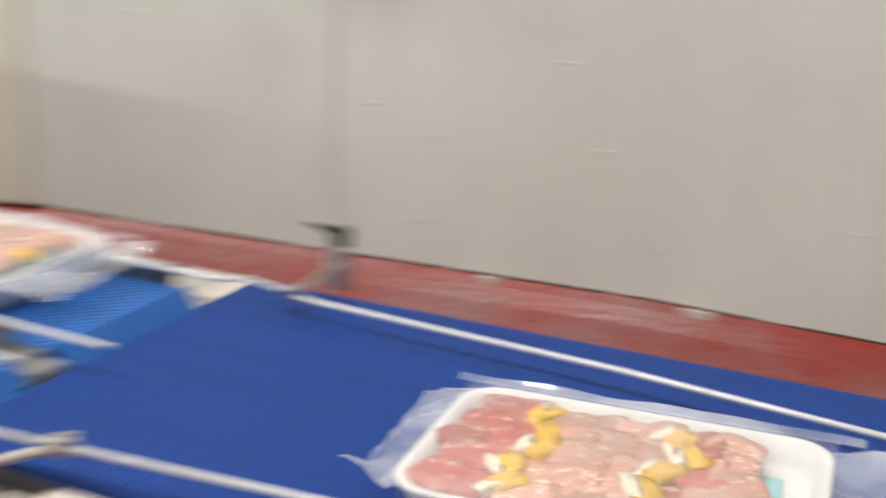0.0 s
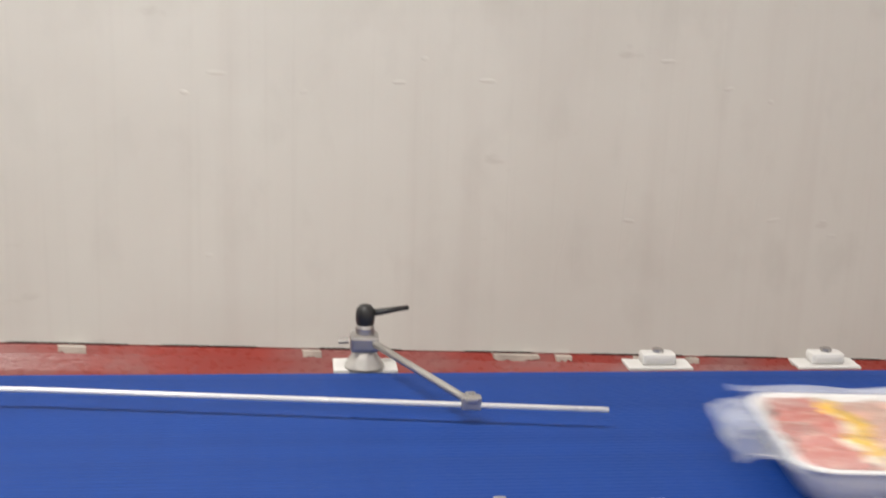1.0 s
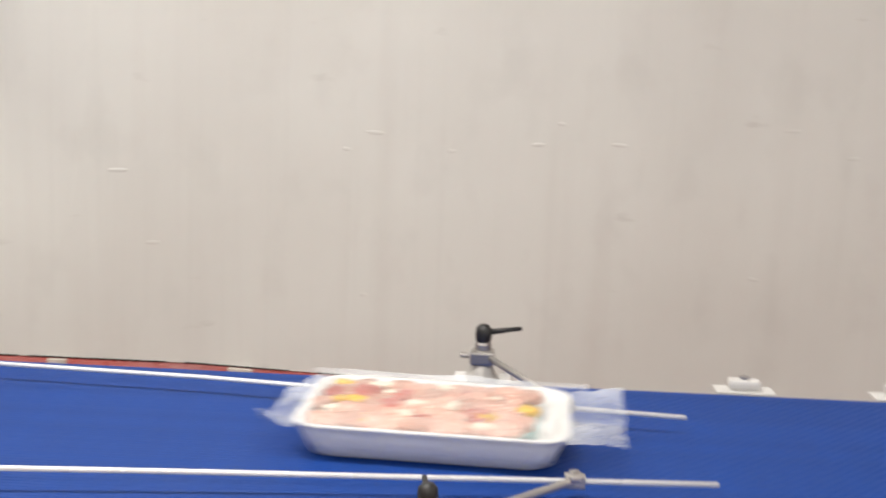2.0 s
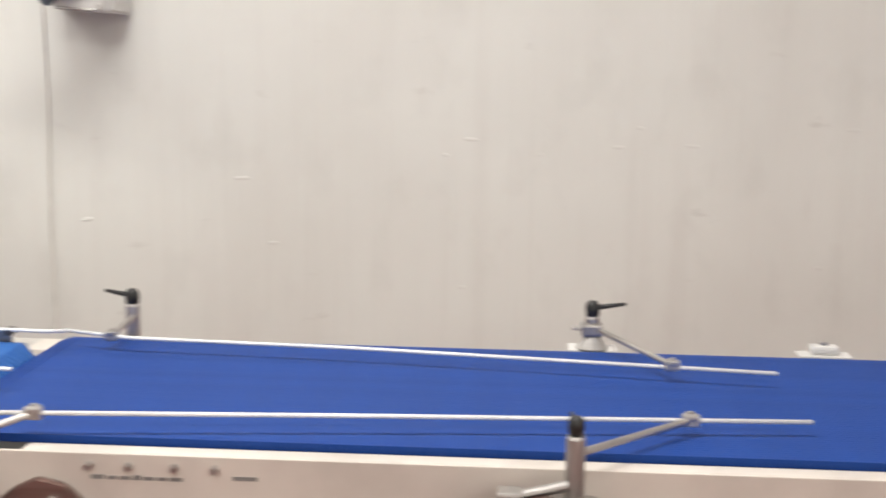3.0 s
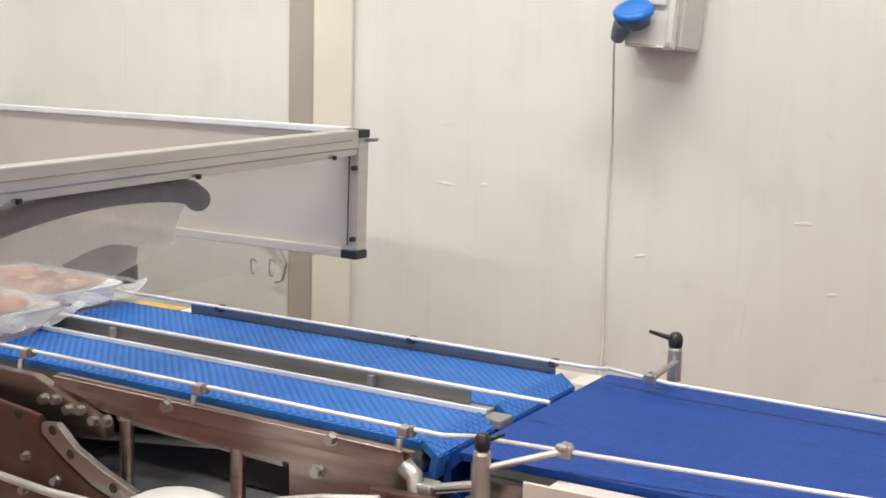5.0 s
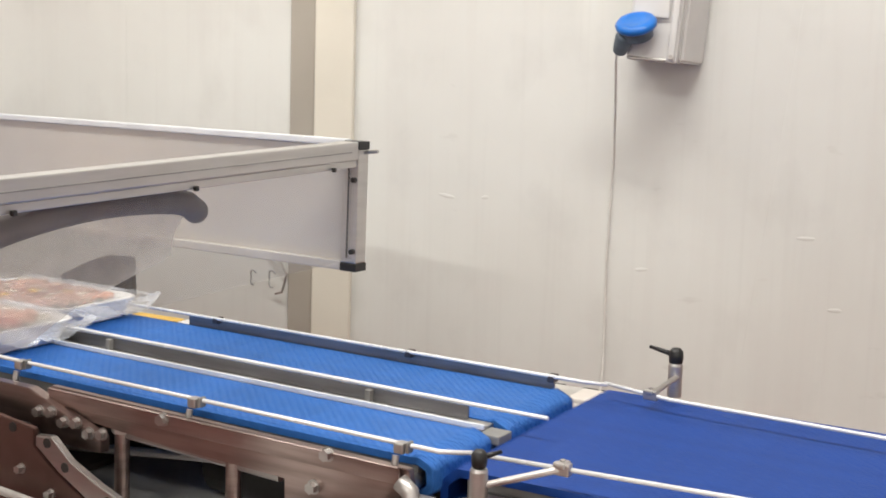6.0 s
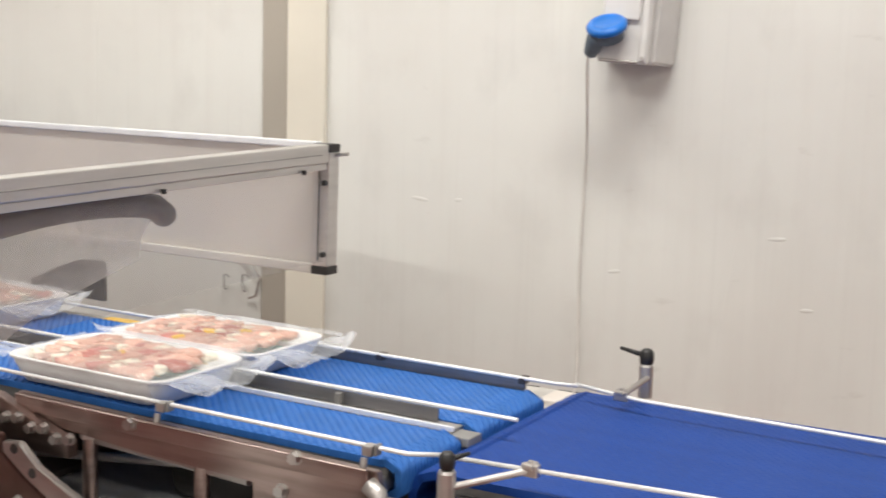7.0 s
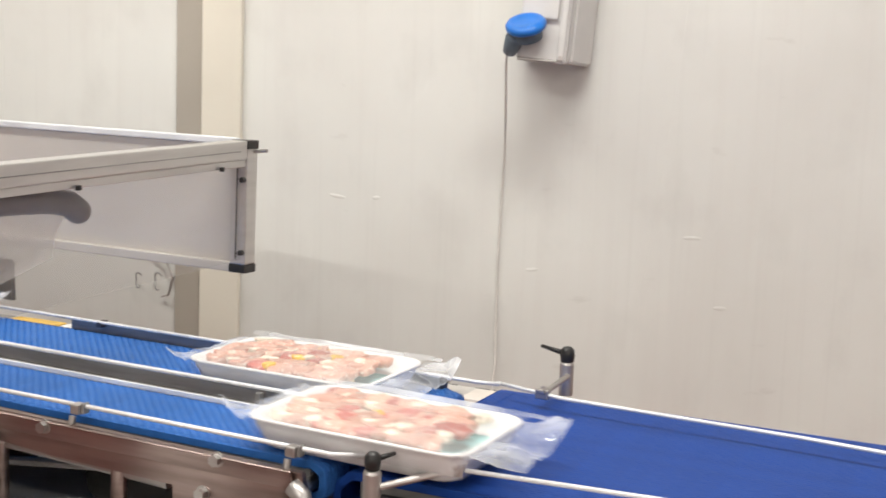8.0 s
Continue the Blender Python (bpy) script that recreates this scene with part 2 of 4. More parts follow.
def tube(points, r, seg=10, bm=None):
    """A bent round bar through the points."""
    bm = bm or bmesh.new()
    pts = [Vector(p) for p in points]
    rings = []
    side = None
    for i, p in enumerate(pts):
        d = (pts[min(i + 1, len(pts) - 1)] - pts[max(i - 1, 0)]).normalized()
        ref = Vector((0, 0, 1)) if abs(d.z) < 0.95 else Vector((1, 0, 0))
        u = d.cross(ref).normalized() if side is None else (side - d * side.dot(d)).normalized()
        side = u
        w = d.cross(u)
        rings.append([bm.verts.new(p + r * (math.cos(a) * u + math.sin(a) * w)) for a in (2 * math.pi * k / seg for k in range(seg))])
    for r0, r1 in zip(rings, rings[1:]):
        for k in range(seg):
            bm.faces.new((r0[k], r0[(k + 1) % seg], r1[(k + 1) % seg], r1[k]))
    bm.faces.new(rings[0][::-1])
    bm.faces.new(rings[-1])
    return bm


def prism(outline, y0, y1, bevel=0.0):
    """A flat plate: an outline in x and z, from y0 to y1."""
    bm = bmesh.new()
    f = bm.faces.new([bm.verts.new((x, y0, z)) for x, z in outline])
    ext = bmesh.ops.extrude_face_region(bm, geom=[f])["geom"]
    bmesh.ops.translate(bm, verts=[v for v in ext if isinstance(v, bmesh.types.BMVert)], vec=(0, y1 - y0, 0))
    bmesh.ops.recalc_face_normals(bm, faces=bm.faces)
    if bevel:
        bmesh.ops.bevel(bm, geom=list(bm.edges), offset=bevel, segments=2, affect="EDGES")
    return bm


def turned(profile, seg=20, bm=None, m=None):
    """A turned body: profile of (radius, height) round the z axis."""
    bm = bm or bmesh.new()
    rings = []
    for r, z in profile:
        rings.append([bm.verts.new((r * math.cos(2 * math.pi * k / seg), r * math.sin(2 * math.pi * k / seg), z)) for k in range(seg)])
    for r0, r1 in zip(rings, rings[1:]):
        for k in range(seg):
            bm.faces.new((r0[k], r0[(k + 1) % seg], r1[(k + 1) % seg], r1[k]))
    bm.faces.new(rings[0][::-1])
    bm.faces.new(rings[-1])
    if m is not None:
        bmesh.ops.transform(bm, verts=[v for ring in rings for v in ring], matrix=m)
    return bm


# ---------------- room ----------------
WALL_AT, WALL_SLOPE = 1.208, 0.236
WALL_TURN = math.degrees(math.atan(WALL_SLOPE))
WALL = pose(0, WALL_AT, 0, 0, 0, WALL_TURN)  # along u, into the wall v, up z


def kerb_top(u):
    return 0.672 - 0.100 * u if u > -0.5 else 0.722 - 0.062 * (u + 0.5)


def room():
    ob = part("floor", box(-5, 5, -4.2, 3.6, -0.1, 0), M_FLOOR)
    tagged(ob, "worn red resin factory floor", "floor", kind="structure")
    ob = part("ceiling", box(-5, 5, -4.2, 3.6, CEILING, CEILING + 0.1), M_CEIL)
    tagged(ob, "plain white panelled factory ceiling", "ceiling", kind="structure")
    wall = empty("wall_north", WALL)
    tagged(wall, "off-white coated insulated wall with scuffs and wash marks", "wall", kind="structure")
    part("wall_core", box(-6, 6, 0.0035, 0.14, 0, CEILING), M_PLAIN, wall)
    seams = [-5.2, -2.24, -1.93, 1.55, 2.7, 3.9, 5.5]
    for a, b in zip(seams, seams[1:]):
        bend = [(-0.5, kerb_top(-0.5))] if a < -0.5 < b else []
        outline = [(a + 0.0002, kerb_top(a)), *bend, (b - 0.0002, kerb_top(b)), (b - 0.0002, CEILING), (a + 0.0002, CEILING)]
        part("wall_panel", prism(outline, 0.0, 0.003), M_WALL, wall)
    dents = [(-0.063, 1.092), (0.090, 1.106), (0.240, 1.108), (0.783, 1.069), (0.695, 1.092), (0.57, 1.14), (0.132, 1.143), (0.515, 0.865),
             (0.812, 0.853), (0.922, 0.846), (0.943, 0.818), (-1.26, 1.089), (-1.187, 1.090), (-0.565, 0.930), (-0.197, 1.121), (-0.245, 1.092),
             (-0.896, 0.977), (-0.62, 1.05), (-0.21, 0.84)]
    for k, (u, z) in enumerate(dents):
        wide = 0.010 + 0.006 * ((k * 7) % 3)
        bm = bmesh.new()
        bmesh.ops.create_uvsphere(bm, u_segments=12, v_segments=6, radius=1,
                                  matrix=pose(u, 0.0003, z, 0, -6 + 5 * (k % 4), 0) @ Matrix.Diagonal((wide * 0.8, 0.0009, 0.0038, 1)))
        part("wall_dent", bm, M_WALL, wall, smooth=True)
    creases = [[(-0.645, 1.50), (-0.656, 1.38), (-0.668, 1.26), (-0.677, 1.16), (-0.687, 1.067), (-0.705, 0.92), (-0.72, 0.77)],
               [(0.442, 1.36), (0.437, 1.24), (0.433, 1.12), (0.426, 1.016), (0.412, 0.93), (0.395, 0.841), (0.382, 0.78), (0.37, 0.722)],
               [(0.286, 1.10), (0.284, 1.0), (0.286, 0.86), (0.285, 0.72)], [(0.80, 1.03), (0.792, 0.98), (0.77, 0.86), (0.751, 0.75)], [(0.414, 0.88), (0.412, 0.80), (0.409, 0.74)],
               [(0.52, 1.24), (0.515, 1.05), (0.503, 0.86), (0.497, 0.74)], [(0.13, 1.16), (0.132, 0.98), (0.129, 0.80)], [(0.62, 0.98), (0.61, 0.85), (0.596, 0.74)]]
    for line in creases:
        bm = tube([(u, 0.0018 if k in (0, len(line) - 1) else 0.0012, z) for k, (u, z) in enumerate(line)], 0.0016, 8)
        part("wall_crease", bm, M_WALL, wall, "fine crease in the wall coating", smooth=True)
    kerb = empty("kerb", WALL)
    tagged(kerb, "glossy red painted concrete kerb along the wall foot", "kerb", kind="structure")
    bm = bmesh.new()
    ring = []
    for u in (-5.2, -0.5, 5.5):
        pts = [(0.0115, 0.0), (-0.072, 0.0)] + [(v, kerb_top(u) + dz) for v, dz in ((-0.070, -0.125), (-0.052, -0.075), (-0.030, -0.034), (-0.014, -0.012), (-0.003, -0.002), (0.0115, 0.0))]
        ring.append([bm.verts.new((u, v, z)) for v, z in pts])
    for r0, r1 in zip(ring, ring[1:]):
        for k in range(len(r0)):
            n = (k + 1) % len(r0)
            bm.faces.new((r0[k], r0[n], r1[n], r1[k]))
    bm.faces.new(ring[0][::-1])
    bm.faces.new(ring[-1])
    bmesh.ops.recalc_face_normals(bm, faces=bm.faces)
    part("kerb_body", bm, M_KERB, kerb)
    rnd = random.Random(5)
    for u, w in [(-0.42, 0.04), (-0.05, 0.03), (0.31, 0.085), (0.40, 0.03), (0.55, 0.02), (0.9, 0.05), (-0.72, 0.03), (0.66, 0.025)]:
        pts = [(u + w * (k / 7 - 0.5), kerb_top(u + w * (k / 7 - 0.5)) - 0.0012) for k in range(8)]
        pts += [(x, z - 0.006 - rnd.uniform(0.0, 0.008)) for x, z in pts[::-1]]
        part("chipped_patch", prism(pts, -0.0135, -0.004), M_CHIP, kerb, "bare chipped plaster patch")
    bm = bmesh.new()
    for k in range(14):
        u = -2.2 + 0.24 * k + rnd.uniform(-0.02, 0.02)
        w = rnd.uniform(0.13, 0.24)
        for i in range(16):
            a, b = u + w * i / 16, u + w * (i + 1) / 16
            z = kerb_top((a + b) / 2)
            box(a, b, -0.0012, 0.0, z - 0.0005, z + rnd.uniform(0.0009, 0.0014), bm=bm)
    part("sealant_joint", bm, M_GAP, kerb, "dark dirty sealant joint")
    pillar = part("pillar", box(-1.522, -1.444, -0.016, -0.0005, kerb_top(-1.5), CEILING, 0.004), M_PILLAR)
    pillar.matrix_basis = WALL
    tagged(pillar, "cream coated flat pillar standing against the wall", "pillar", kind="structure")
    # the pillar's shaded left side, made as a strip of darker colour
    strip = part("trim", box(-1.574, -1.5225, -0.008, -0.0005, kerb_top(-1.5), CEILING, 0.002), M_PILLARSHADE)
    strip.matrix_basis = WALL
    tagged(strip, "grey-beige upright strip standing for shade beside the pillar", "trim", kind="structure")
    for name, args in (("wall_south", (-5, 5, -4.3, -4.2, 0, CEILING)), ("wall_west", (-5.1, -5, -4.2, 3.6, 0, CEILING)), ("wall_east", (5, 5.1, -4.2, 3.6, 0, CEILING))):
        tagged(part(name, box(*args), M_PLAIN), "plain off-white factory wall", "wall", kind="structure")
    for x, y, watts in LAMP_SPOTS:
        lamp = empty("ceiling_light", pose(x, y, CEILING))
        tagged(lamp, "long white fluorescent ceiling light fitting", "ceiling light", "ceiling lights")
        part("housing", box(-0.65, 0.65, -0.12, 0.12, -0.06, 0, 0.01), M_BOX, lamp)
        part("diffuser", box(-0.62, 0.62, -0.1, 0.1, -0.075, -0.061, 0.004), M_GLOW, lamp, "glowing opal diffuser")
        data = bpy.data.lights.new("tube_light", "AREA")
        data.shape, data.size, data.size_y, data.energy, data.color = "RECTANGLE", 1.2, 0.2, watts, (1.0, 0.98, 0.92)
        new("tube_light", data).matrix_basis = pose(x, y, CEILING - 0.085)


# ---------------- socket on the wall ----------------
def socket_box():
    thing = empty("wall_socket", WALL)
    tagged(thing, "light grey wall socket box with a blue round lid", "socket")
    tilt = pose(-0.88, 0, 1.34, 0, 4, 0)
    thing.matrix_basis = WALL @ tilt

    def face(u0, u1, z0, z1, v):
        return [(u, v, z) for u, z in ((u0, z0), (u1, z0), (u1, z1), (u0, z1))]
    base = loft([face(-0.046, 0.070, 0.002, 0.30, 0.0), face(-0.046, 0.070, 0.002, 0.30, -0.030), face(-0.044, 0.046, 0.003, 0.298, -0.104)])
    bmesh.ops.bevel(base, geom=list(base.edges), offset=0.004, segments=2, affect="EDGES")
    part("housing", base, M_BOX, thing)
    part("front_cover", box(-0.043, 0.040, -0.128, -0.1045, 0.0, 0.296, 0.005), M_BOX, thing)
    part("raised_edge", box(0.024, 0.036, -0.134, -0.1285, 0.004, 0.292, 0.003), M_BOX, thing)
    part("hinged_window", box(-0.040, 0.020, -0.1345, -0.1285, 0.070, 0.29, 0.003), M_BOX, thing, "pale hinged window")
    for z in (0.010, 0.284):
        part("cover_screw", rod((0.030, -0.1345, z), (0.030, -0.136, z), 0.0036, 10), M_STEEL_DULL, thing)
    part("bottom_hinge", rod((-0.040, -0.130, 0.003), (0.022, -0.130, 0.003), 0.003, 10), M_STEEL_DULL, thing)
    lean = pose(-0.027, -0.150, 0.047, 32, -4, -10)
    part("socket_collar", turned([(0.022, -0.014), (0.025, -0.012), (0.026, 0.004), (0.022, 0.006)], 24, m=lean), M_PLUGGREY, thing, "dark grey-blue socket collar")
    part("round_lid", turned([(0.029, 0.004), (0.033, 0.007), (0.034, 0.013), (0.030, 0.018), (0.022, 0.0195), (0.020, 0.018), (0.004, 0.0185)], 32, m=lean), M_PLUGBLUE, thing, "blue round hinged lid", smooth=True)
    part("lid_hinge", box(-0.028, -0.008, -0.1345, -0.1285, 0.042, 0.066, 0.002), M_PLUGBLUE, thing)
    part("plug", turned([(0.006, -0.040), (0.011, -0.036), (0.014, -0.022), (0.016, -0.008), (0.016, 0.0)], 18, m=pose(-0.043, -0.152, 0.039, 32, 22, 0)), M_PLUGGREY, thing, "grey power plug", smooth=True)
    cable = empty("power_cable", WALL)
    tagged(cable, "thin white power cable hanging down the wall", "cable")
    pts = [(-0.937, -0.137, 1.357), (-0.940, -0.12, 1.335), (-0.945, -0.07, 1.26), (-0.951, -0.02, 1.18), (-0.956, -0.005, 1.08), (-0.958, -0.004, 0.99),
           (-0.957, -0.004, 0.9), (-0.955, -0.005, 0.8), (-0.955, -0.042, 0.73), (-0.955, -0.042, 0.55)]
    part("cable", tube(pts, 0.0021, 8), M_CABLE, cable, smooth=True)


def wall_hooks():
    thing = empty("wire_hooks", WALL)
    tagged(thing, "dark bent wire hooks and a loose cable on the wall", "hook")
    for u, r in ((-1.645, 0.012), (-1.605, 0.014)):
        pts = [(u + r * math.cos(a) * 0.6, -0.006 - 0.01 * abs(math.sin(a)), 0.91 + r * math.sin(a) * 1.2) for a in (0.6 + 0.45 * k for k in range(11))]
        part("hook", tube(pts, 0.0015, 6), M_GREY, thing)
    pts = [(-1.66, -0.01, 1.02), (-1.63, -0.014, 0.985), (-1.59, -0.014, 0.95), (-1.575, -0.012, 0.92), (-1.585, -0.01, 0.885), (-1.60, -0.008, 0.88)]
    part("loose_wire", tube(pts, 0.0022, 6), M_STEEL_DULL, thing)


# ---------------- conveyors ----------------
BELT_PITCH = 0.0244


def link_row(name, width, material, deep, gap_w, thick=0.009):
    """One hinged row of a plastic belt: four staggered lines of small blocks on a base slab."""
    bm = bmesh.new()
    half = BELT_PITCH / 2
    box(-half + 0.0002, half - 0.0002, 0, width, -thick, -deep, bm=bm)
    step = 0.0128
    n = int(width / step)
    gap = (width - n * step) / 2
    for line in range(4):
        x0 = -half + line * BELT_PITCH / 4
        shift = 0.5 * step if line % 2 else 0.0
        for k in range(n - (1 if line % 2 else 0)):
            y0 = gap + shift + k * step
            c = [bm.verts.new((x0 + x, y0 + y, z)) for z, e in ((-deep, 0.0), (0.0, 0.0005)) for x, y in
                 ((0.0001, gap_w + e), (0.0060, gap_w + e), (0.0060, step - gap_w - e), (0.0001, step - gap_w - e))]
            bm.faces.new(c[4:])
            for i in range(4):
                bm.faces.new((c[i], c[(i + 1) % 4], c[4 + (i + 1) % 4], c[4 + i]))
    return mesh_of(name, bm, material)


def loop_pose(s, x0, x1, y, z, r):
    """The pose at a length s along a belt's loop: its top from x0 to x1 at z, round the noses of radius r."""
    top, arc = x1 - x0, math.pi * r
    s %= 2 * (top + arc)
    if s < top:
        return pose(x0 + s, y, z)
    s -= top
    if s < arc:
        a = s / r
        return pose(x1 + r * math.sin(a), y, z - r + r * math.cos(a), 0, math.degrees(a), 0)
    s -= arc
    if s < top:
        return pose(x1 - s, y, z - 2 * r, 0, 180, 0)
    a = (s - top) / r
    return pose(x0 - r * math.sin(a), y, z - r - r * math.cos(a), 0, 180 + math.degrees(a), 0)


BELTS = []  # belt rows with their loop, keyed in motions()


def belt(thing, name, x0, x1, y, width, z, r, material, travel, relief):
    loop = 2 * (x1 - x0 + math.pi * r)
    n = round(loop / BELT_PITCH)
    data = link_row(name, width, material, *relief)
    for k in range(n):
        ob = new(name, data)
        ob.parent = thing
        BELTS.append((ob, k * loop / n, (x0, x1, y, z, r), travel))
    core = prism([(x0, z - 0.0105), (x1, z - 0.0105), (x1, z - 2 * r + 0.0105), (x0, z - 2 * r + 0.0105)], y + 0.004, y + width - 0.004)
    part("slide_bed", core, M_GREY, thing)


def clamp_lever(thing, m, turn, length=0.042):
    """A black clamping lever on a post's top; its arm points along the turned x axis."""
    bm = turned([(0.006, -0.014), (0.0095, -0.010), (0.0105, -0.002), (0.0098, 0.006), (0.006, 0.0105), (0.002, 0.0115)], 18)
    top = m @ pose(0, 0, 0, 0, 0, turn)
    bm2 = rod((0.004, 0, 0.001), (length, 0, 0.006), 0.0042, 12, bm, 0.0026)
    bmesh.ops.create_uvsphere(bm2, u_segments=8, v_segments=6, radius=0.0028, matrix=Matrix.Translation((length, 0, 0.006)))
    bmesh.ops.transform(bm2, verts=bm2.verts, matrix=top)
    return part("clamping_lever", bm2, M_DARK, thing, "black plastic clamping lever", smooth=True)


def guide_post(thing, x, y, base_z, top_z, clamp, turn, plate=True, collar=True, reach=0.042, hub=0.92):
    """A steel post with a lever on top and an arm out to a rail clamp."""
    post = part("guide_post", turned([(0.0092, base_z - 0.902), (0.0092, top_z - 0.915), (0.0078, top_z - 0.912), (0.004, top_z - 0.9115)], 20,
                                     m=pose(x, y, 0.902)), M_STEEL_DULL, thing, "polished steel guide post")
    if collar:
        part("cross_clamp", box(x - 0.0145, x + 0.0135, y - 0.013, y + 0.013, top_z - 0.036, top_z - 0.020, 0.003), M_STEEL_DULL, post)
        part("clamp_screw", rod((x - 0.026, y, top_z - 0.027), (x - 0.016, y, top_z - 0.027), 0.0035, 8), M_STEEL_DULL, post)
    if plate:
        part("foot_plate", box(x - 0.031, x + 0.033, y - 0.012, y + 0.026, base_z - 0.004, base_z, 0.001), M_BOX, post)
        part("foot_collar", turned([(0.0205, 0), (0.0195, 0.003), (0.0135, 0.012), (0.0108, 0.020), (0.0093, 0.0205)], 20, m=pose(x, y, base_z)), M_FOOT, post, "pale cast foot", smooth=True)
    clamp_lever(post, pose(x, y, top_z) @ Matrix.Diagonal((hub, hub, hub, 1)), turn, reach / hub)
    a = Vector((x + 0.004, y, top_z - 0.027))
    c = Vector(clamp)
    part("arm", rod(a, c + (a - c).normalized() * 0.004, 0.0037, 12), M_STEEL_DULL, post, smooth=False)
    bm = box(-0.009, 0.009, -0.005, 0.005, -0.0065, 0.0065, 0.002)
    box(-0.005, 0.005, -0.009, 0.009, 0.001, 0.0075, 0.002, bm=bm)
    bmesh.ops.transform(bm, verts=bm.verts, matrix=Matrix.Translation(c))
    part("rail_clamp", bm, M_STEEL_DULL, post)
    part("rail_clamp_bolt", rod(c + Vector((0, 0, 0.0065)), c + Vector((0, 0, 0.0095)), 0.003, 6), M_STEEL_DULL, post)
    return post


def bolt_head(thing, x, y, z, r=0.0075):
    bm = rod((x, y, z), (x, y - 0.002, z), r * 1.25, 14)
    rod((x, y - 0.002, z), (x, y - 0.009, z), r, 6, bm)
    return part("hex_bolt", bm, M_STEEL, thing)


def leg(thing, x, y, top):
    part("leg", box(x - 0.02, x + 0.02, y - 0.02, y + 0.02, 0.03, top, 0.003), M_STEEL, thing)
    part("foot", turned([(0.04, 0), (0.04, 0.008), (0.014, 0.014), (0.014, 0.03)], 18, m=pose(x, y, 0)), M_DARK, thing)


def wide_conveyor():
    thing = empty("wide_conveyor", pose(0, 0, 0))
    tagged(thing, "steel conveyor with a wide royal blue modular belt", "conveyor")
    belt(thing, "belt_link", -0.688, 2.36, 0.034, 0.407, 0.900, 0.030, M_BELT_D, "wide", (0.00035, 0.0010))
    # side plates
    near = [(-0.66, 0.884), (2.38, 0.884), (2.38, 0.79), (-0.43, 0.79), (-0.50, 0.80), (-0.66, 0.82)]
    part("side_plate", prism(near, 0.010, 0.024, 0.0012), M_PLATE, thing, "brushed steel side plate")
    part("side_cover", box(-0.612, 2.37, 0.0055, 0.0097, 0.793, 0.892, 0.001), M_SKIRT, thing, "pale cream side cover")
    part("cover_lip", box(-0.585, 2.37, 0.0097, 0.031, 0.8865, 0.892, 0.001), M_SKIRT, thing)
    part("corner_pan", box(-1.05, -0.705, 0.373, 0.475, 0.80, 0.888, 0.002), M_FOOT, thing, "grey pan under the corner")
    part("end_plate", box(-0.738, -0.694, 0.392, 0.452, 0.872, 0.894, 0.002), M_SKIRT, thing, "pale corner plate between the conveyors")
    part("side_plate", prism([(-0.70, 0.889), (2.38, 0.889), (2.38, 0.79), (-0.70, 0.79)], 0.447, 0.459, 0.0012), M_STEEL, thing)
    bm = box(-0.66, 2.36, 0.0245, 0.033, 0.870, 0.883)
    part("wear_strip", bm, M_GAP, thing)
    for x in (-0.515, -0.475, -0.43, -0.39, 0.35, 0.62, 0.9):
        bolt_head(thing, x, 0.0055, 0.880, 0.0032)
    # maker's mark and small print as plain bars
    x = -0.513
    for w, h in ((0.016, 0.010), (0.012, 0.008), (0.014, 0.008), (0.010, 0.011), (0.014, 0.008), (0.012, 0.008), (0.016, 0.008)):
        part("print_bar", box(x, x + w * 0.8, 0.0049, 0.0056, 0.866, 0.866 + h * 0.45), M_GREY, thing, "grey printed bar")
        x += w
    part("print_bar", box(-0.372, -0.348, 0.0049, 0.0056, 0.869, 0.873), M_GREY, thing, "grey printed bar")
    # guide rails
    rail = part("guide_rail", tube([(-0.684, 0.391, 0.921), (-0.590, 0.370, 0.918), (-0.3, 0.351, 0.918), (0.206, 0.289, 0.918)], 0.0025, 12), M_ROD, thing, "polished steel round guide rail", smooth=True)
    part("guide_rail", tube([(-0.678, 0.022, 0.923), (-0.24, 0.069, 0.919), (0.205, 0.110, 0.915)], 0.0025, 12), M_ROD, thing, "polished steel round guide rail", smooth=True)
    guide_post(thing, 0.0, 0.464, 0.899, 0.953, (0.086, 0.3050, 0.920), 8)
    guide_post(thing, -0.617, 0.464, 0.899, 0.953, (-0.617, 0.376, 0.919), 172, False, False, 0.037)
    guide_post(thing, -0.650, -0.010, 0.866, 0.931, (-0.580, 0.0326, 0.922), 50, False, False, 0.022, 0.78)
    guide_post(thing, -0.042, -0.015, 0.866, 0.943, (0.080, 0.0985, 0.9163), 100, False, False, 0.022, 0.78)
    for x, y in ((-0.650, -0.010), (-0.042, -0.015)):
        part("post_bracket", box(x - 0.022, x + 0.022, y - 0.020, 0.005, 0.852, 0.868, 0.003), M_STEEL, thing, "machined steel post bracket")
        part("bracket_rod", rod((x - 0.060, y - 0.006, 0.872), (x - 0.006, y - 0.004, 0.885), 0.0055, 12), M_STEEL, thing)
        part("bracket_block", box(x - 0.072, x - 0.048, y - 0.018, y + 0.006, 0.864, 0.880, 0.003), M_STEEL_DULL, thing)
        part("bracket_bolt", rod((x - 0.014, y - 0.021, 0.860), (x - 0.014, y - 0.029, 0.860), 0.0055, 6), M_STEEL, thing)
        part("bracket_bolt", rod((x + 0.012, y - 0.021, 0.858), (x + 0.012, y - 0.029, 0.858), 0.0055, 6), M_STEEL, thing)
        part("mounting_bar", box(x - 0.112, x + 0.045, y - 0.034, y - 0.0205, 0.832, 0.872, 0.002), M_REFLECTPLATE, thing, "steel mounting bar coloured red-brown for the red floor's reflection")
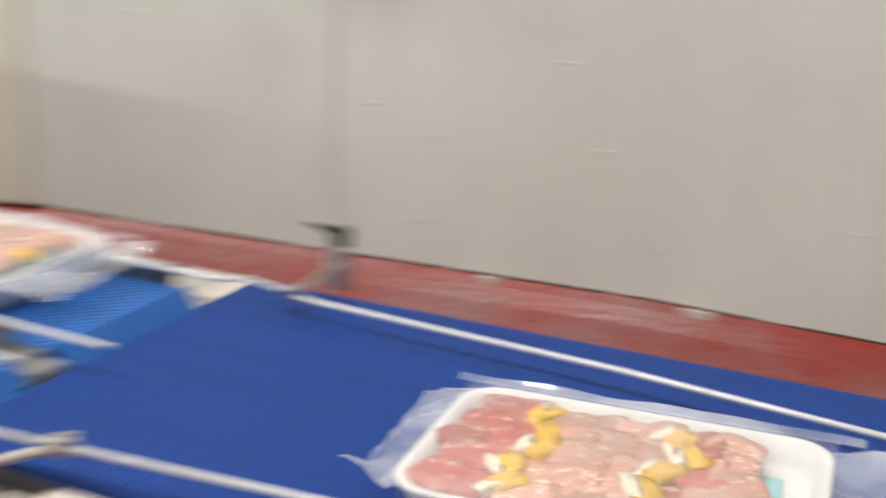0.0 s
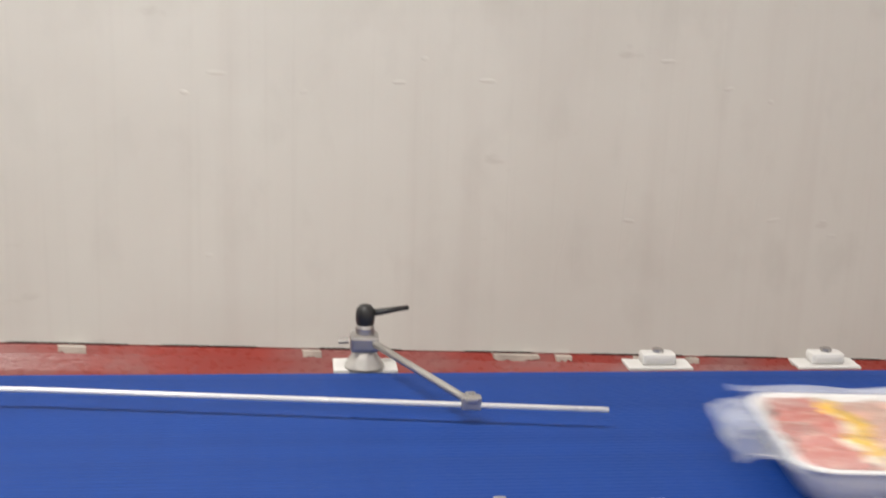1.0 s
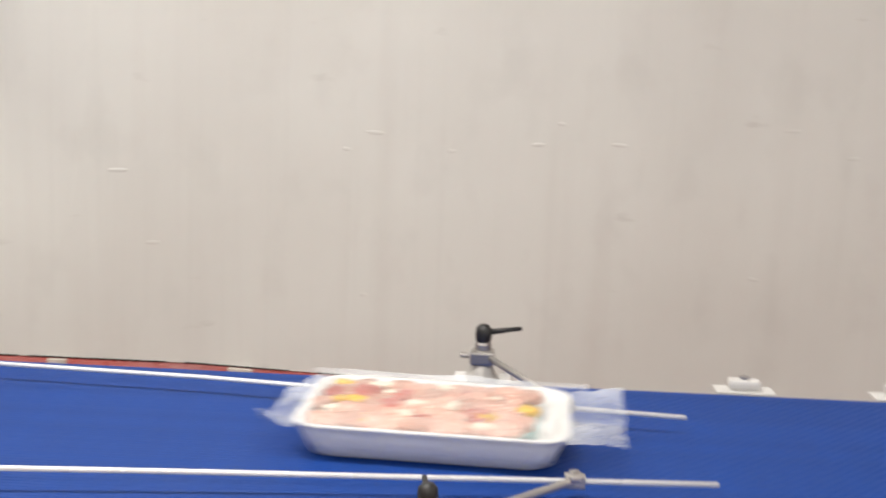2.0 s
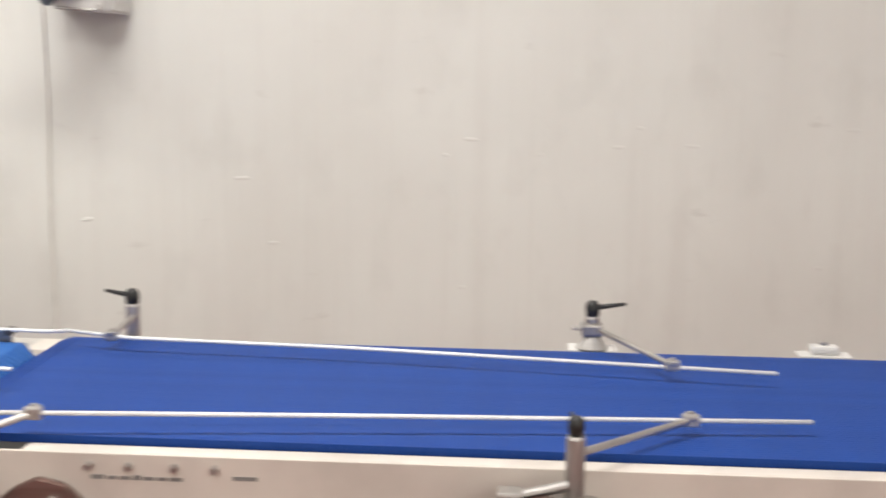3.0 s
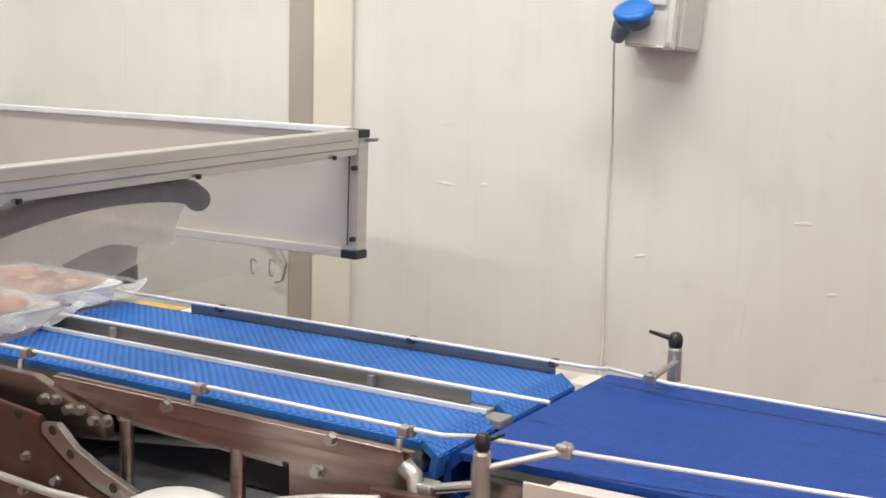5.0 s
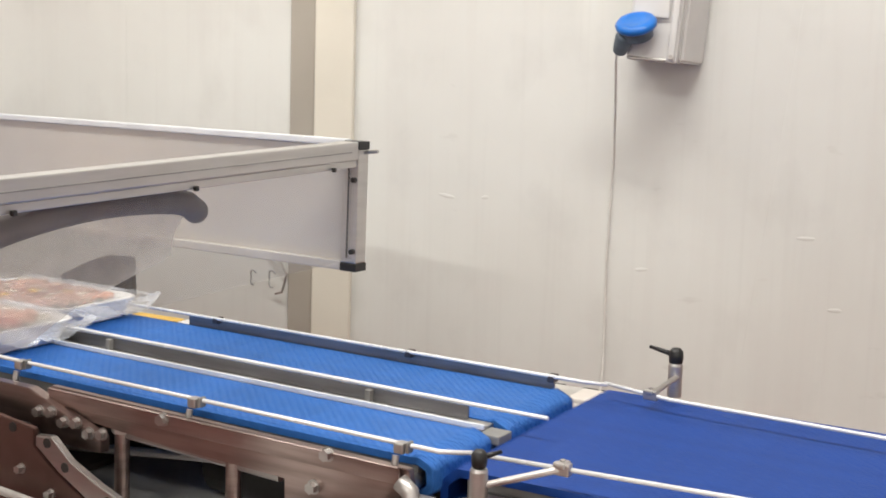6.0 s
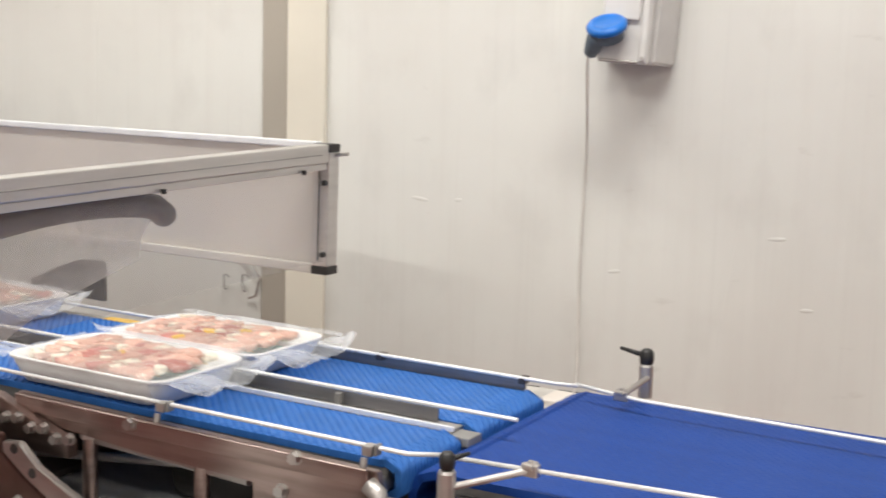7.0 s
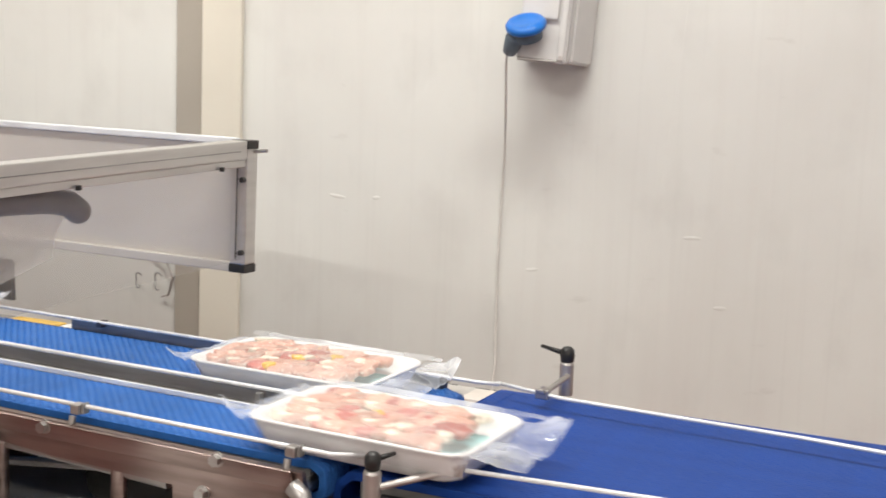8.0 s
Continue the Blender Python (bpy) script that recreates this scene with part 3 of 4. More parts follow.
        gusset = [(x + 0.040, 0.800), (x + 0.150, 0.800), (x + 0.140, 0.836), (x + 0.112, 0.862), (x + 0.085, 0.868), (x + 0.060, 0.856), (x + 0.042, 0.838)]
        part("rounded_gusset", prism(gusset, -0.004, 0.0045, 0.002), M_PLATE, thing, "rounded steel gusset plate")
        part("gusset_bolt", rod((x + 0.10, -0.004, 0.845), (x + 0.10, -0.010, 0.845), 0.005, 6), M_STEEL, thing)
    # unused post feet along the far edge
    for x in (0.303, 0.484, 0.72, 0.98):
        foot = part("rail_foot", box(x - 0.034, x + 0.034, 0.454, 0.484, 0.896, 0.899, 0.001), M_BOX, thing, "empty pale rail foot")
        part("foot_block", box(x - 0.018, x + 0.018, 0.460, 0.480, 0.8992, 0.911, 0.004), M_BOX, foot)
        part("foot_nut", rod((x, 0.47, 0.911), (x, 0.47, 0.9145), 0.006, 6), M_STEEL, foot)
    for x in (-0.3, 1.9):
        for y in (0.02, 0.42):
            leg(thing, x, y, 0.79)
    return thing


# the machine end stands a little higher than its outfeed
LANE = pose(-0.68, 0, 0.926, 0, 0.75, 0) @ Matrix.Translation((0.68, 0, -0.926))


def lane_conveyor():
    thing = empty("twin_lane_conveyor", LANE)
    tagged(thing, "twin-lane conveyor with light blue modular belts and guide rails", "conveyor")
    belt(thing, "belt_link", -2.45, -0.737, 0.016, 0.128, 0.909, 0.022, M_BELT_L, "near", (0.0011, 0.0012))
    belt(thing, "belt_link", -2.45, -0.737, 0.186, 0.180, 0.909, 0.022, M_BELT_L, "far", (0.0011, 0.0012))
    for y in (-0.001, 0.359):
        part("guide_rail", tube([(-2.4, y, 0.926), (-0.70, y, 0.926), (-0.672, y + (0.010 if y > 0 else 0.02), 0.925)], 0.0025, 12), M_ROD, thing, "polished steel round guide rail", smooth=True)
    part("guide_rail", rod((-2.4, 0.178, 0.926), (-0.664, 0.178, 0.926), 0.0025, 12), M_ROD, thing, "polished steel round guide rail", smooth=False)
    part("guide_strip", box(-2.4, -0.726, 0.1415, 0.1455, 0.9095, 0.9155, 0.001), M_STRIP, thing, "flat white guide strip")
    part("centre_channel", box(-2.4, -0.735, 0.1475, 0.184, 0.862, 0.907, 0.001), M_STEEL, thing, "steel centre channel between the belts")
    for x in (-1.62, -1.33, -0.90):
        part("rail_bracket", box(x - 0.004, x + 0.004, 0.168, 0.1765, 0.9072, 0.9215, 0.001), M_GREY, thing)
    part("far_rail_plate", box(-1.36, -0.744, 0.3675, 0.371, 0.885, 0.9225, 0.001), M_SHADEPLATE, thing, "steel plate below the rail, darkened for the rail's shadow")
    part("centre_guide_plate", box(-2.4, -0.765, 0.1765, 0.1795, 0.9072, 0.9228, 0.0005), M_SHADEPLATE, thing, "upright steel guide plate under the rail in a shaded tone")
    part("nose_bracket", box(-0.735, -0.708, 0.146, 0.178, 0.893, 0.904, 0.002), M_GREY, thing)
    for x in (-1.8, -1.3, -0.96, -0.745):
        part("far_rail_clip", box(x - 0.005, x + 0.005, 0.3565, 0.3725, 0.918, 0.928, 0.002), M_DARKSTEEL, thing)
    for x in (-1.86, -1.58, -1.302, -1.019, -0.743):
        bm = box(x - 0.007, x + 0.005, -0.010, 0.004, 0.917, 0.9285, 0.002)
        clip = part("rail_clip", bm, M_STEEL_DULL, thing, "steel rail clip")
        part("clip_jaw", box(x + 0.0052, x + 0.0095, -0.007, 0.004, 0.918, 0.930, 0.0015), M_GREY, clip)
        part("clip_rod", rod((x - 0.004, -0.008, 0.915), (x - 0.004, -0.012, 0.897), 0.004, 10), M_STEEL, clip)
    part("side_plate", prism([(-2.45, 0.885), (-0.75, 0.885), (-0.75, 0.80), (-2.45, 0.80)], 0.366, 0.376, 0.001), M_STEEL, thing)
    # near side plate with bolts
    before = set(thing.children)
    plate = [(-1.24, 0.908), (-0.728, 0.905), (-0.722, 0.880), (-0.735, 0.855), (-0.735, 0.74), (-0.88, 0.74), (-0.884, 0.864), (-1.05, 0.867), (-1.20, 0.876), (-1.24, 0.885)]
    part("side_plate", prism(plate, -0.036, -0.026, 0.001), M_PLATE, thing, "brushed steel side plate")
    bm = box(-0.25, 0.25, -0.002, 0.002, -0.010, 0.010, 0.001)
    bmesh.ops.transform(bm, verts=bm.verts, matrix=pose(-0.985, -0.0415, 0.8985, 14, 0, 0))
    part("top_flange", bm, M_PLATE, thing, "folded steel top flange")
    for x, z in ((-1.05, 0.902), (-0.822, 0.905), (-0.844, 0.863), (-0.78, 0.80), (-0.867, 0.79)):
        bolt_head(thing, x, -0.036 if z < 0.88 else -0.043, z, 0.0065)
    # rear frame: mounting block, slanted bracket, tie rods
    block = [(-1.62, 0.905), (-1.26, 0.905), (-1.20, 0.885), (-1.14, 0.866), (-1.14, 0.846), (-1.22, 0.846), (-1.26, 0.862), (-1.62, 0.862)]
    part("mounting_block", prism(block, -0.052, -0.037, 0.001), M_PLATE, thing, "drilled steel mounting block")
    for k in range(6):
        bolt_head(thing, -1.240 + 0.021 * k, -0.052, 0.880 - 0.003 * k + (0.006 if k % 2 else 0), 0.006)
    slant = [(-1.212, 0.863), (-1.185, 0.866), (-1.155, 0.842), (-1.110, 0.823), (-1.060, 0.806), (-0.99, 0.79), (-0.99, 0.765), (-1.075, 0.785), (-1.130, 0.802), (-1.175, 0.825), (-1.212, 0.850)]
    part("slanted_bracket", prism(slant, -0.085, -0.075, 0.0015), M_STEEL, thing, "slanted pale steel bracket with holes")
    # thin dark discs on the face give the shade inside the holes
    for x, z in ((-1.192, 0.857), (-1.163, 0.833), (-1.095, 0.806), (-1.250, 0.866)):
        part("bracket_hole_shade", rod((x, -0.0858, z), (x, -0.083, z), 0.006, 14), M_GAP, thing, "dark disc for the shade in a drilled hole")
    wing = [(-1.50, 0.893), (-1.302, 0.879), (-1.215, 0.870), (-1.214, 0.848), (-1.177, 0.823), (-1.132, 0.800), (-1.077, 0.783), (-1.04, 0.770), (-1.03, 0.72), (-1.50, 0.72)]
    part("wing_plate", prism(wing, -0.0845, -0.0765, 0.001), M_REFLECTPLATE, thing, "steel wing plate coloured red-brown for the red floor's reflection")
    for x, z in ((-1.30, 0.835), (-1.235, 0.818), (-1.185, 0.797), (-1.13, 0.772), (-1.24, 0.775)):
        bolt_head(thing, x, -0.0845, z, 0.005)
    part("pale_cover", turned([(0.066, 0.0), (0.066, 0.014), (0.060, 0.028), (0.040, 0.038), (0.008, 0.041)], 28, m=pose(-0.945, -0.150, 0.806)), M_BOX, thing, "pale domed cover", smooth=True)
    part("cover_stem", rod((-0.945, -0.150, 0.70), (-0.945, -0.150, 0.806), 0.022, 14), M_STEEL_DULL, thing)
    part("stem_bracket", box(-0.98, -0.91, -0.175, -0.09, 0.70, 0.712, 0.002), M_STEEL_DULL, thing)
    part("tie_bar", tube([(-1.35, -0.10, 0.795), (-1.18, -0.105, 0.79), (-1.06, -0.100, 0.79), (-0.97, -0.084, 0.804), (-0.904, -0.081, 0.823), (-0.86, -0.079, 0.839), (-0.812, -0.076, 0.851), (-0.745, -0.070, 0.862)], 0.005, 10), M_FOOT, thing, smooth=True)
    for x, y in ((-1.135, 0.0), (-0.965, 0.0), (-1.135, 0.3), (-0.965, 0.3)):
        part("support_post", rod((x, y, 0.754), (x, y, 0.872), 0.009, 16), M_PLATE, thing, smooth=False)
        part("post_nut", rod((x, y, 0.866), (x, y, 0.874), 0.013, 6), M_STEEL_DULL, thing)
    part("tie_bar", rod((-1.14, -0.02, 0.865), (-0.90, -0.02, 0.858), 0.006, 10), M_STEEL, thing)
    part("tie_bar", rod((-1.30, 0.05, 0.80), (-0.98, 0.02, 0.85), 0.006, 10), M_STEEL_DULL, thing)
    # curved end bracket joining the two conveyors
    pts = [(-0.735, -0.040, 0.892), (-0.722, -0.041, 0.884), (-0.717, -0.043, 0.870), (-0.722, -0.046, 0.857), (-0.740, -0.050, 0.848), (-0.775, -0.054, 0.840)]
    part("end_bracket", tube(pts, 0.0095, 12), M_STEEL_DULL, thing, "curved steel end bracket", smooth=True)
    part("end_bar", box(-0.78, -0.66, -0.066, -0.044, 0.820, 0.836, 0.003), M_STEEL_DULL, thing)
    for x in (-0.77, -0.70):
        part("end_nut", rod((x, -0.067, 0.828), (x, -0.074, 0.828), 0.007, 6), M_STEEL, thing)
    for ob in set(thing.children) - before:
        if not ob.name.startswith(("support_post", "post_nut")):
            ob.matrix_basis = Matrix.Translation((0, 0.022, 0)) @ ob.matrix_basis
    part("drive_shaft", rod((-0.737, 0.002, 0.883), (-0.737, 0.38, 0.883), 0.008, 14), M_STEEL, thing)
    return thing


def machine_base():
    thing = empty("packing_machine_base", pose(0, 0, 0))
    tagged(thing, "grey packing machine base, inner parts dark for shade under the conveyor", "machine")
    part("base_tray", box(-1.75, -0.70, -0.10, 0.40, 0.70, 0.755, 0.006), M_BOX, thing, "pale grey drip tray")
    part("rear_cover", box(-2.4, -0.72, 0.385, 0.42, 0.30, 0.875, 0.004), M_FOOT, thing, "grey rear cover")
    # inner parts are solid; their dark colour gives the shade under the conveyor
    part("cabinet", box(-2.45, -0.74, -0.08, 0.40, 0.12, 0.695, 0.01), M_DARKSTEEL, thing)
    part("drive_housing", box(-2.4, -1.31, 0.0, 0.34, 0.757, 0.855, 0.012), M_DARKSTEEL, thing, "drive housing coloured dark for the shade above it")
    part("motor", turned([(0.02, -0.07), (0.042, -0.065), (0.045, 0.05), (0.03, 0.075), (0.01, 0.08)], 20, m=pose(-1.05, 0.16, 0.802, 0, 90, 0)), M_GAP, thing, "dark round motor", smooth=True)
    part("cross_bar", box(-1.30, -0.75, 0.16, 0.19, 0.80, 0.83, 0.003), M_GAP, thing)
    for x in (-2.3, -0.85):
        for y in (-0.04, 0.36):
            part("foot", turned([(0.05, 0), (0.05, 0.01), (0.02, 0.02), (0.02, 0.125)], 18, m=pose(x, y, 0)), M_DARK, thing)
    part("rear_ledge", box(-2.4, -1.20, 0.412, 0.45, 0.86, 0.902, 0.003), M_GREY, thing, "grey rear ledge")
    # bits lying behind the far rail
    for x, w, m in ((-1.50, 0.095, M_YELLOW), (-1.40, 0.062, M_BOX)):
        blk = part("spacer_block", box(x, x + w, 0.384, 0.41, 0.876, 0.914, 0.004), m, thing, "small coloured plastic spacer block")
    part("spacer_stop", box(-1.335, -1.20, 0.384, 0.405, 0.876, 0.912, 0.004), M_GAP, thing)


def hood():
    thing = empty("outfeed_hood", LANE)
    tagged(thing, "aluminium framed guard hood with white and clear panels", "guard hood")
    X, Y, Z0, Z1, NEAR, FAR = -1.084, 0.42, 1.0155, 1.2035, -0.62, -2.5
    part("corner_post", box(X - 0.026, X, Y - 0.012, Y + 0.014, Z0 + 0.012, Z1 - 0.012, 0.002), M_ALU, thing, "satin aluminium corner post")
    # a dark strip on the post draws its groove's shade
    part("post_groove_shade", box(X - 0.0165, X - 0.0145, Y - 0.0135, Y - 0.0115, Z0 + 0.02, Z1 - 0.03), M_GAP, thing)
    for z in (Z0, Z1 - 0.012):
        part("end_cap", box(X - 0.027, X + 0.001, Y - 0.013, Y + 0.015, z, z + 0.012, 0.0015), M_DARK, thing, "black plastic end cap")
    part("front_top_profile", box(X - 0.026, X, NEAR, Y - 0.0125, Z1 - 0.026, Z1, 0.002), M_ALU, thing, "satin aluminium profile")
    # likewise a grey strip for the shade in this profile's groove
    part("profile_groove_shade", box(X - 0.001, X + 0.0008, NEAR, Y - 0.03, Z1 - 0.0145, Z1 - 0.0133), M_GREY, thing)
    part("panel_strip", box(X - 0.012, X - 0.002, NEAR, Y - 0.014, Z1 - 0.036, Z1 - 0.0262, 0.001), M_ALU, thing)
    for y in (-0.47, -0.204, 0.064, 0.345):
        part("panel_clip", box(X - 0.001, X + 0.004, y - 0.003, y + 0.003, Z1 - 0.038, Z1 - 0.032, 0.001), M_DARK, thing)
    part("back_top_profile", box(FAR, X - 0.027, Y - 0.006, Y + 0.010, Z1 - 0.008, Z1 + 0.002, 0.002), M_STRIP, thing, "white top rail")
    part("back_panel", box(FAR, X - 0.027, Y - 0.002, Y + 0.004, Z0 + 0.0145, Z1 - 0.0085), M_PANEL, thing, "white back panel")
    part("back_bottom_profile", box(FAR, X - 0.027, Y - 0.010, Y + 0.010, Z0, Z0 + 0.014, 0.002), M_PANEL, thing)
    part("clear_panel", box(X - 0.010, X - 0.006, NEAR, Y - 0.0125, Z0 + 0.02, Z1 - 0.0365), M_SHEET, thing, "slightly hazy acrylic end panel")
    for z in (Z0 + 0.03, Z1 - 0.055):
        part("hinge_pin", rod((X - 0.004, Y - 0.013, z), (X - 0.004, Y - 0.02, z), 0.004, 8), M_DARK, thing)
    part("wing_screw", rod((X, Y + 0.004, Z1 - 0.016), (X + 0.022, Y + 0.004, Z1 - 0.013), 0.0025, 8), M_STEEL, thing)
    # soft curtain with a dark rounded rubber edge
    pts = []
    for k in range(23):
        y = -0.60 + 0.03 * k
        h = y + 0.02
        pts.append((X - 0.03, y, 1.1435 - 0.616 * h * h * (1 - 0.8 * max(0, abs(h) - 0.25))))
    pts += [(X - 0.03, 0.085, 1.1345), (X - 0.03, 0.100, 1.125)]
    bm = tube(pts, 0.0158, 14)
    bmesh.ops.create_uvsphere(bm, u_segments=14, v_segments=8, radius=0.0157, matrix=Matrix.Translation(pts[-1]))
    part("curtain_edge", bm, M_HOSE, thing, "dark grey rubber curtain edge", smooth=True)
    bm = bmesh.new()
    top = [(-0.60, 0.985), (-0.42, 1.052), (-0.25, 1.103), (-0.12, 1.132), (0.0, 1.14), (0.09, 1.13)]
    low = [(-0.60, 0.955), (-0.42, 0.972), (-0.25, 0.99), (-0.15, 0.998), (-0.085, 1.035), (0.05, 1.076)]
    rows = []
    for k in range(7):
        f = k / 6
        rows.append([bm.verts.new((X - 0.03 - 0.012 * math.sin(3.1 * f + 9 * a[0]) * f, a[0] + (b[0] - a[0]) * f, a[1] + (b[1] - a[1]) * f)) for a, b in zip(top, low)])
    for r0, r1 in zip(rows, rows[1:]):
        for k in range(len(top) - 1):
            bm.faces.new((r0[k], r0[k + 1], r1[k + 1], r1[k]))
    part("soft_curtain", bm, M_CURTAIN, thing, "hazy clear plastic curtain", smooth=True)
    for ob in thing.children:  # the front frame hangs down towards its free end
        if ob.name.startswith(("front_top", "profile_gr", "panel_", "clear_p")):
            ob.matrix_basis = pose(0, Y, Z1, 1.9, 0, 0) @ Matrix.Translation((0, -Y, -Z1)) @ ob.matrix_basis
    part("hood_leg", box(-2.47, -2.43, Y + 0.015, Y + 0.05, 0, Z0 + 0.02, 0.002), M_ALU, thing)
    part("hood_leg", box(X - 0.03, X, NEAR - 0.035, NEAR, 0, Z1 - 0.035, 0.002), M_ALU, thing)
    # flat dark plate in place of the shade inside the machine opening
    part("opening_shade", prism([(-1.67, 0.930), (-1.505, 0.928), (-1.508, 0.992), (-1.56, 0.990), (-1.61, 0.974), (-1.67, 0.945)], 0.398, 0.406, 0.001), M_GAP, thing, "dark plate standing for the machine's shaded opening")
    pole = empty("sensor_pole", pose(-1.988, 0.50, 0))
    tagged(pole, "thin grey upright pole with a small foot", "pole")
    part("pole", rod((0, 0, 0.0), (0, 0, 1.52), 0.012, 14), M_STEEL_DULL, pole)
    part("pole_collar", rod((0, 0, 1.205), (0, 0, 1.235), 0.022, 14), M_STEEL, pole)
    part("pole_cap", rod((0, 0, 1.505), (0, 0, 1.53), 0.02, 14), M_DARK, pole)


# ---------------- wrapped meat trays ----------------
TRAY_L, TRAY_W, TRAY_H = 0.256, 0.172, 0.046


def rounded(l, w, r, z, n=6):
    pts = []
    for cx, cy, a0 in ((l / 2 - r, w / 2 - r, 0), (-l / 2 + r, w / 2 - r, 90), (-l / 2 + r, -w / 2 + r, 180), (l / 2 - r, -w / 2 + r, 270)):
        for k in range(n + 1):
            a = radians(a0 + 90 * k / n)
            pts.append((cx + r * math.cos(a), cy + r * math.sin(a), z))
    return pts


def loft(rings, cap_first=True, cap_last=True):
    bm = bmesh.new()
    made = [[bm.verts.new(p) for p in ring] for ring in rings]
    for r0, r1 in zip(made, made[1:]):
        for k in range(len(r0)):
            n = (k + 1) % len(r0)
            bm.faces.new((r0[k], r0[n], r1[n], r1[k]))
    if cap_first:
        bm.faces.new(made[0][::-1])
    if cap_last:
        bm.faces.new(made[-1])
    return bm


def chunk(seed, size, rough):
    bm = bmesh.new()
    bmesh.ops.create_icosphere(bm, subdivisions=2, radius=1)
    off = Vector((seed * 3.7, seed * 1.3, 0))
    for v in bm.verts:
        d = 1 + rough * noise.noise(v.co * 1.1 + off) + 0.35 * rough * noise.noise(v.co * 2.9 + off)
        c = v.co * d
        flat = 0.37 + 0.08 * noise.noise(v.co * 1.7 + off)
        v.co = Vector((math.copysign(abs(c.x) ** 0.6, c.x) * size[0], math.copysign(abs(c.y) ** 0.6, c.y) * size[1], max(-flat, min(flat, c.z)) * size[2]))
    return bm


CHUNKS = {}


def chunk_mesh(kind, k, size, rough, material):
    key = (kind, k)
    if key not in CHUNKS:
        CHUNKS[key] = mesh_of(kind, chunk(k + hash_of(kind), size, rough), material, True)
    return CHUNKS[key]


def hash_of(text):
    return sum(ord(c) for c in text) % 17


def flap(length, width, seed, lift, droop):
    """The crumpled loose end of the wrapping film, out along x."""
    bm = bmesh.new()
    nx, ny = 8, 14
    rows = []
    for i in range(nx + 1):
        f = i / nx
        row = []
        for j in range(ny + 1):
            g = j / ny - 0.5
            spread = 1 - 0.10 * f + 0.02 * f * math.sin(seed + 5 * g)
            z = lift * f - droop * f * f + (0.009 * noise.noise(Vector((f * 2, g * 4, seed * 2.3))) + 0.010 * abs(noise.noise(Vector((f * 3 + g * 2, g * 9, seed))))) * (0.3 + f)
            z += 0.030 * f * f * max(0.0, g - 0.25) / 0.25
            row.append(bm.verts.new((length * f * (1 + 0.05 * noise.noise(Vector((g * 3, seed, 0)))), width * g * spread, z)))
        rows.append(row)
    for r0, r1 in zip(rows, rows[1:]):
        for j in range(ny):
            bm.faces.new((r0[j], r0[j + 1], r1[j + 1], r1[j]))
    return bm


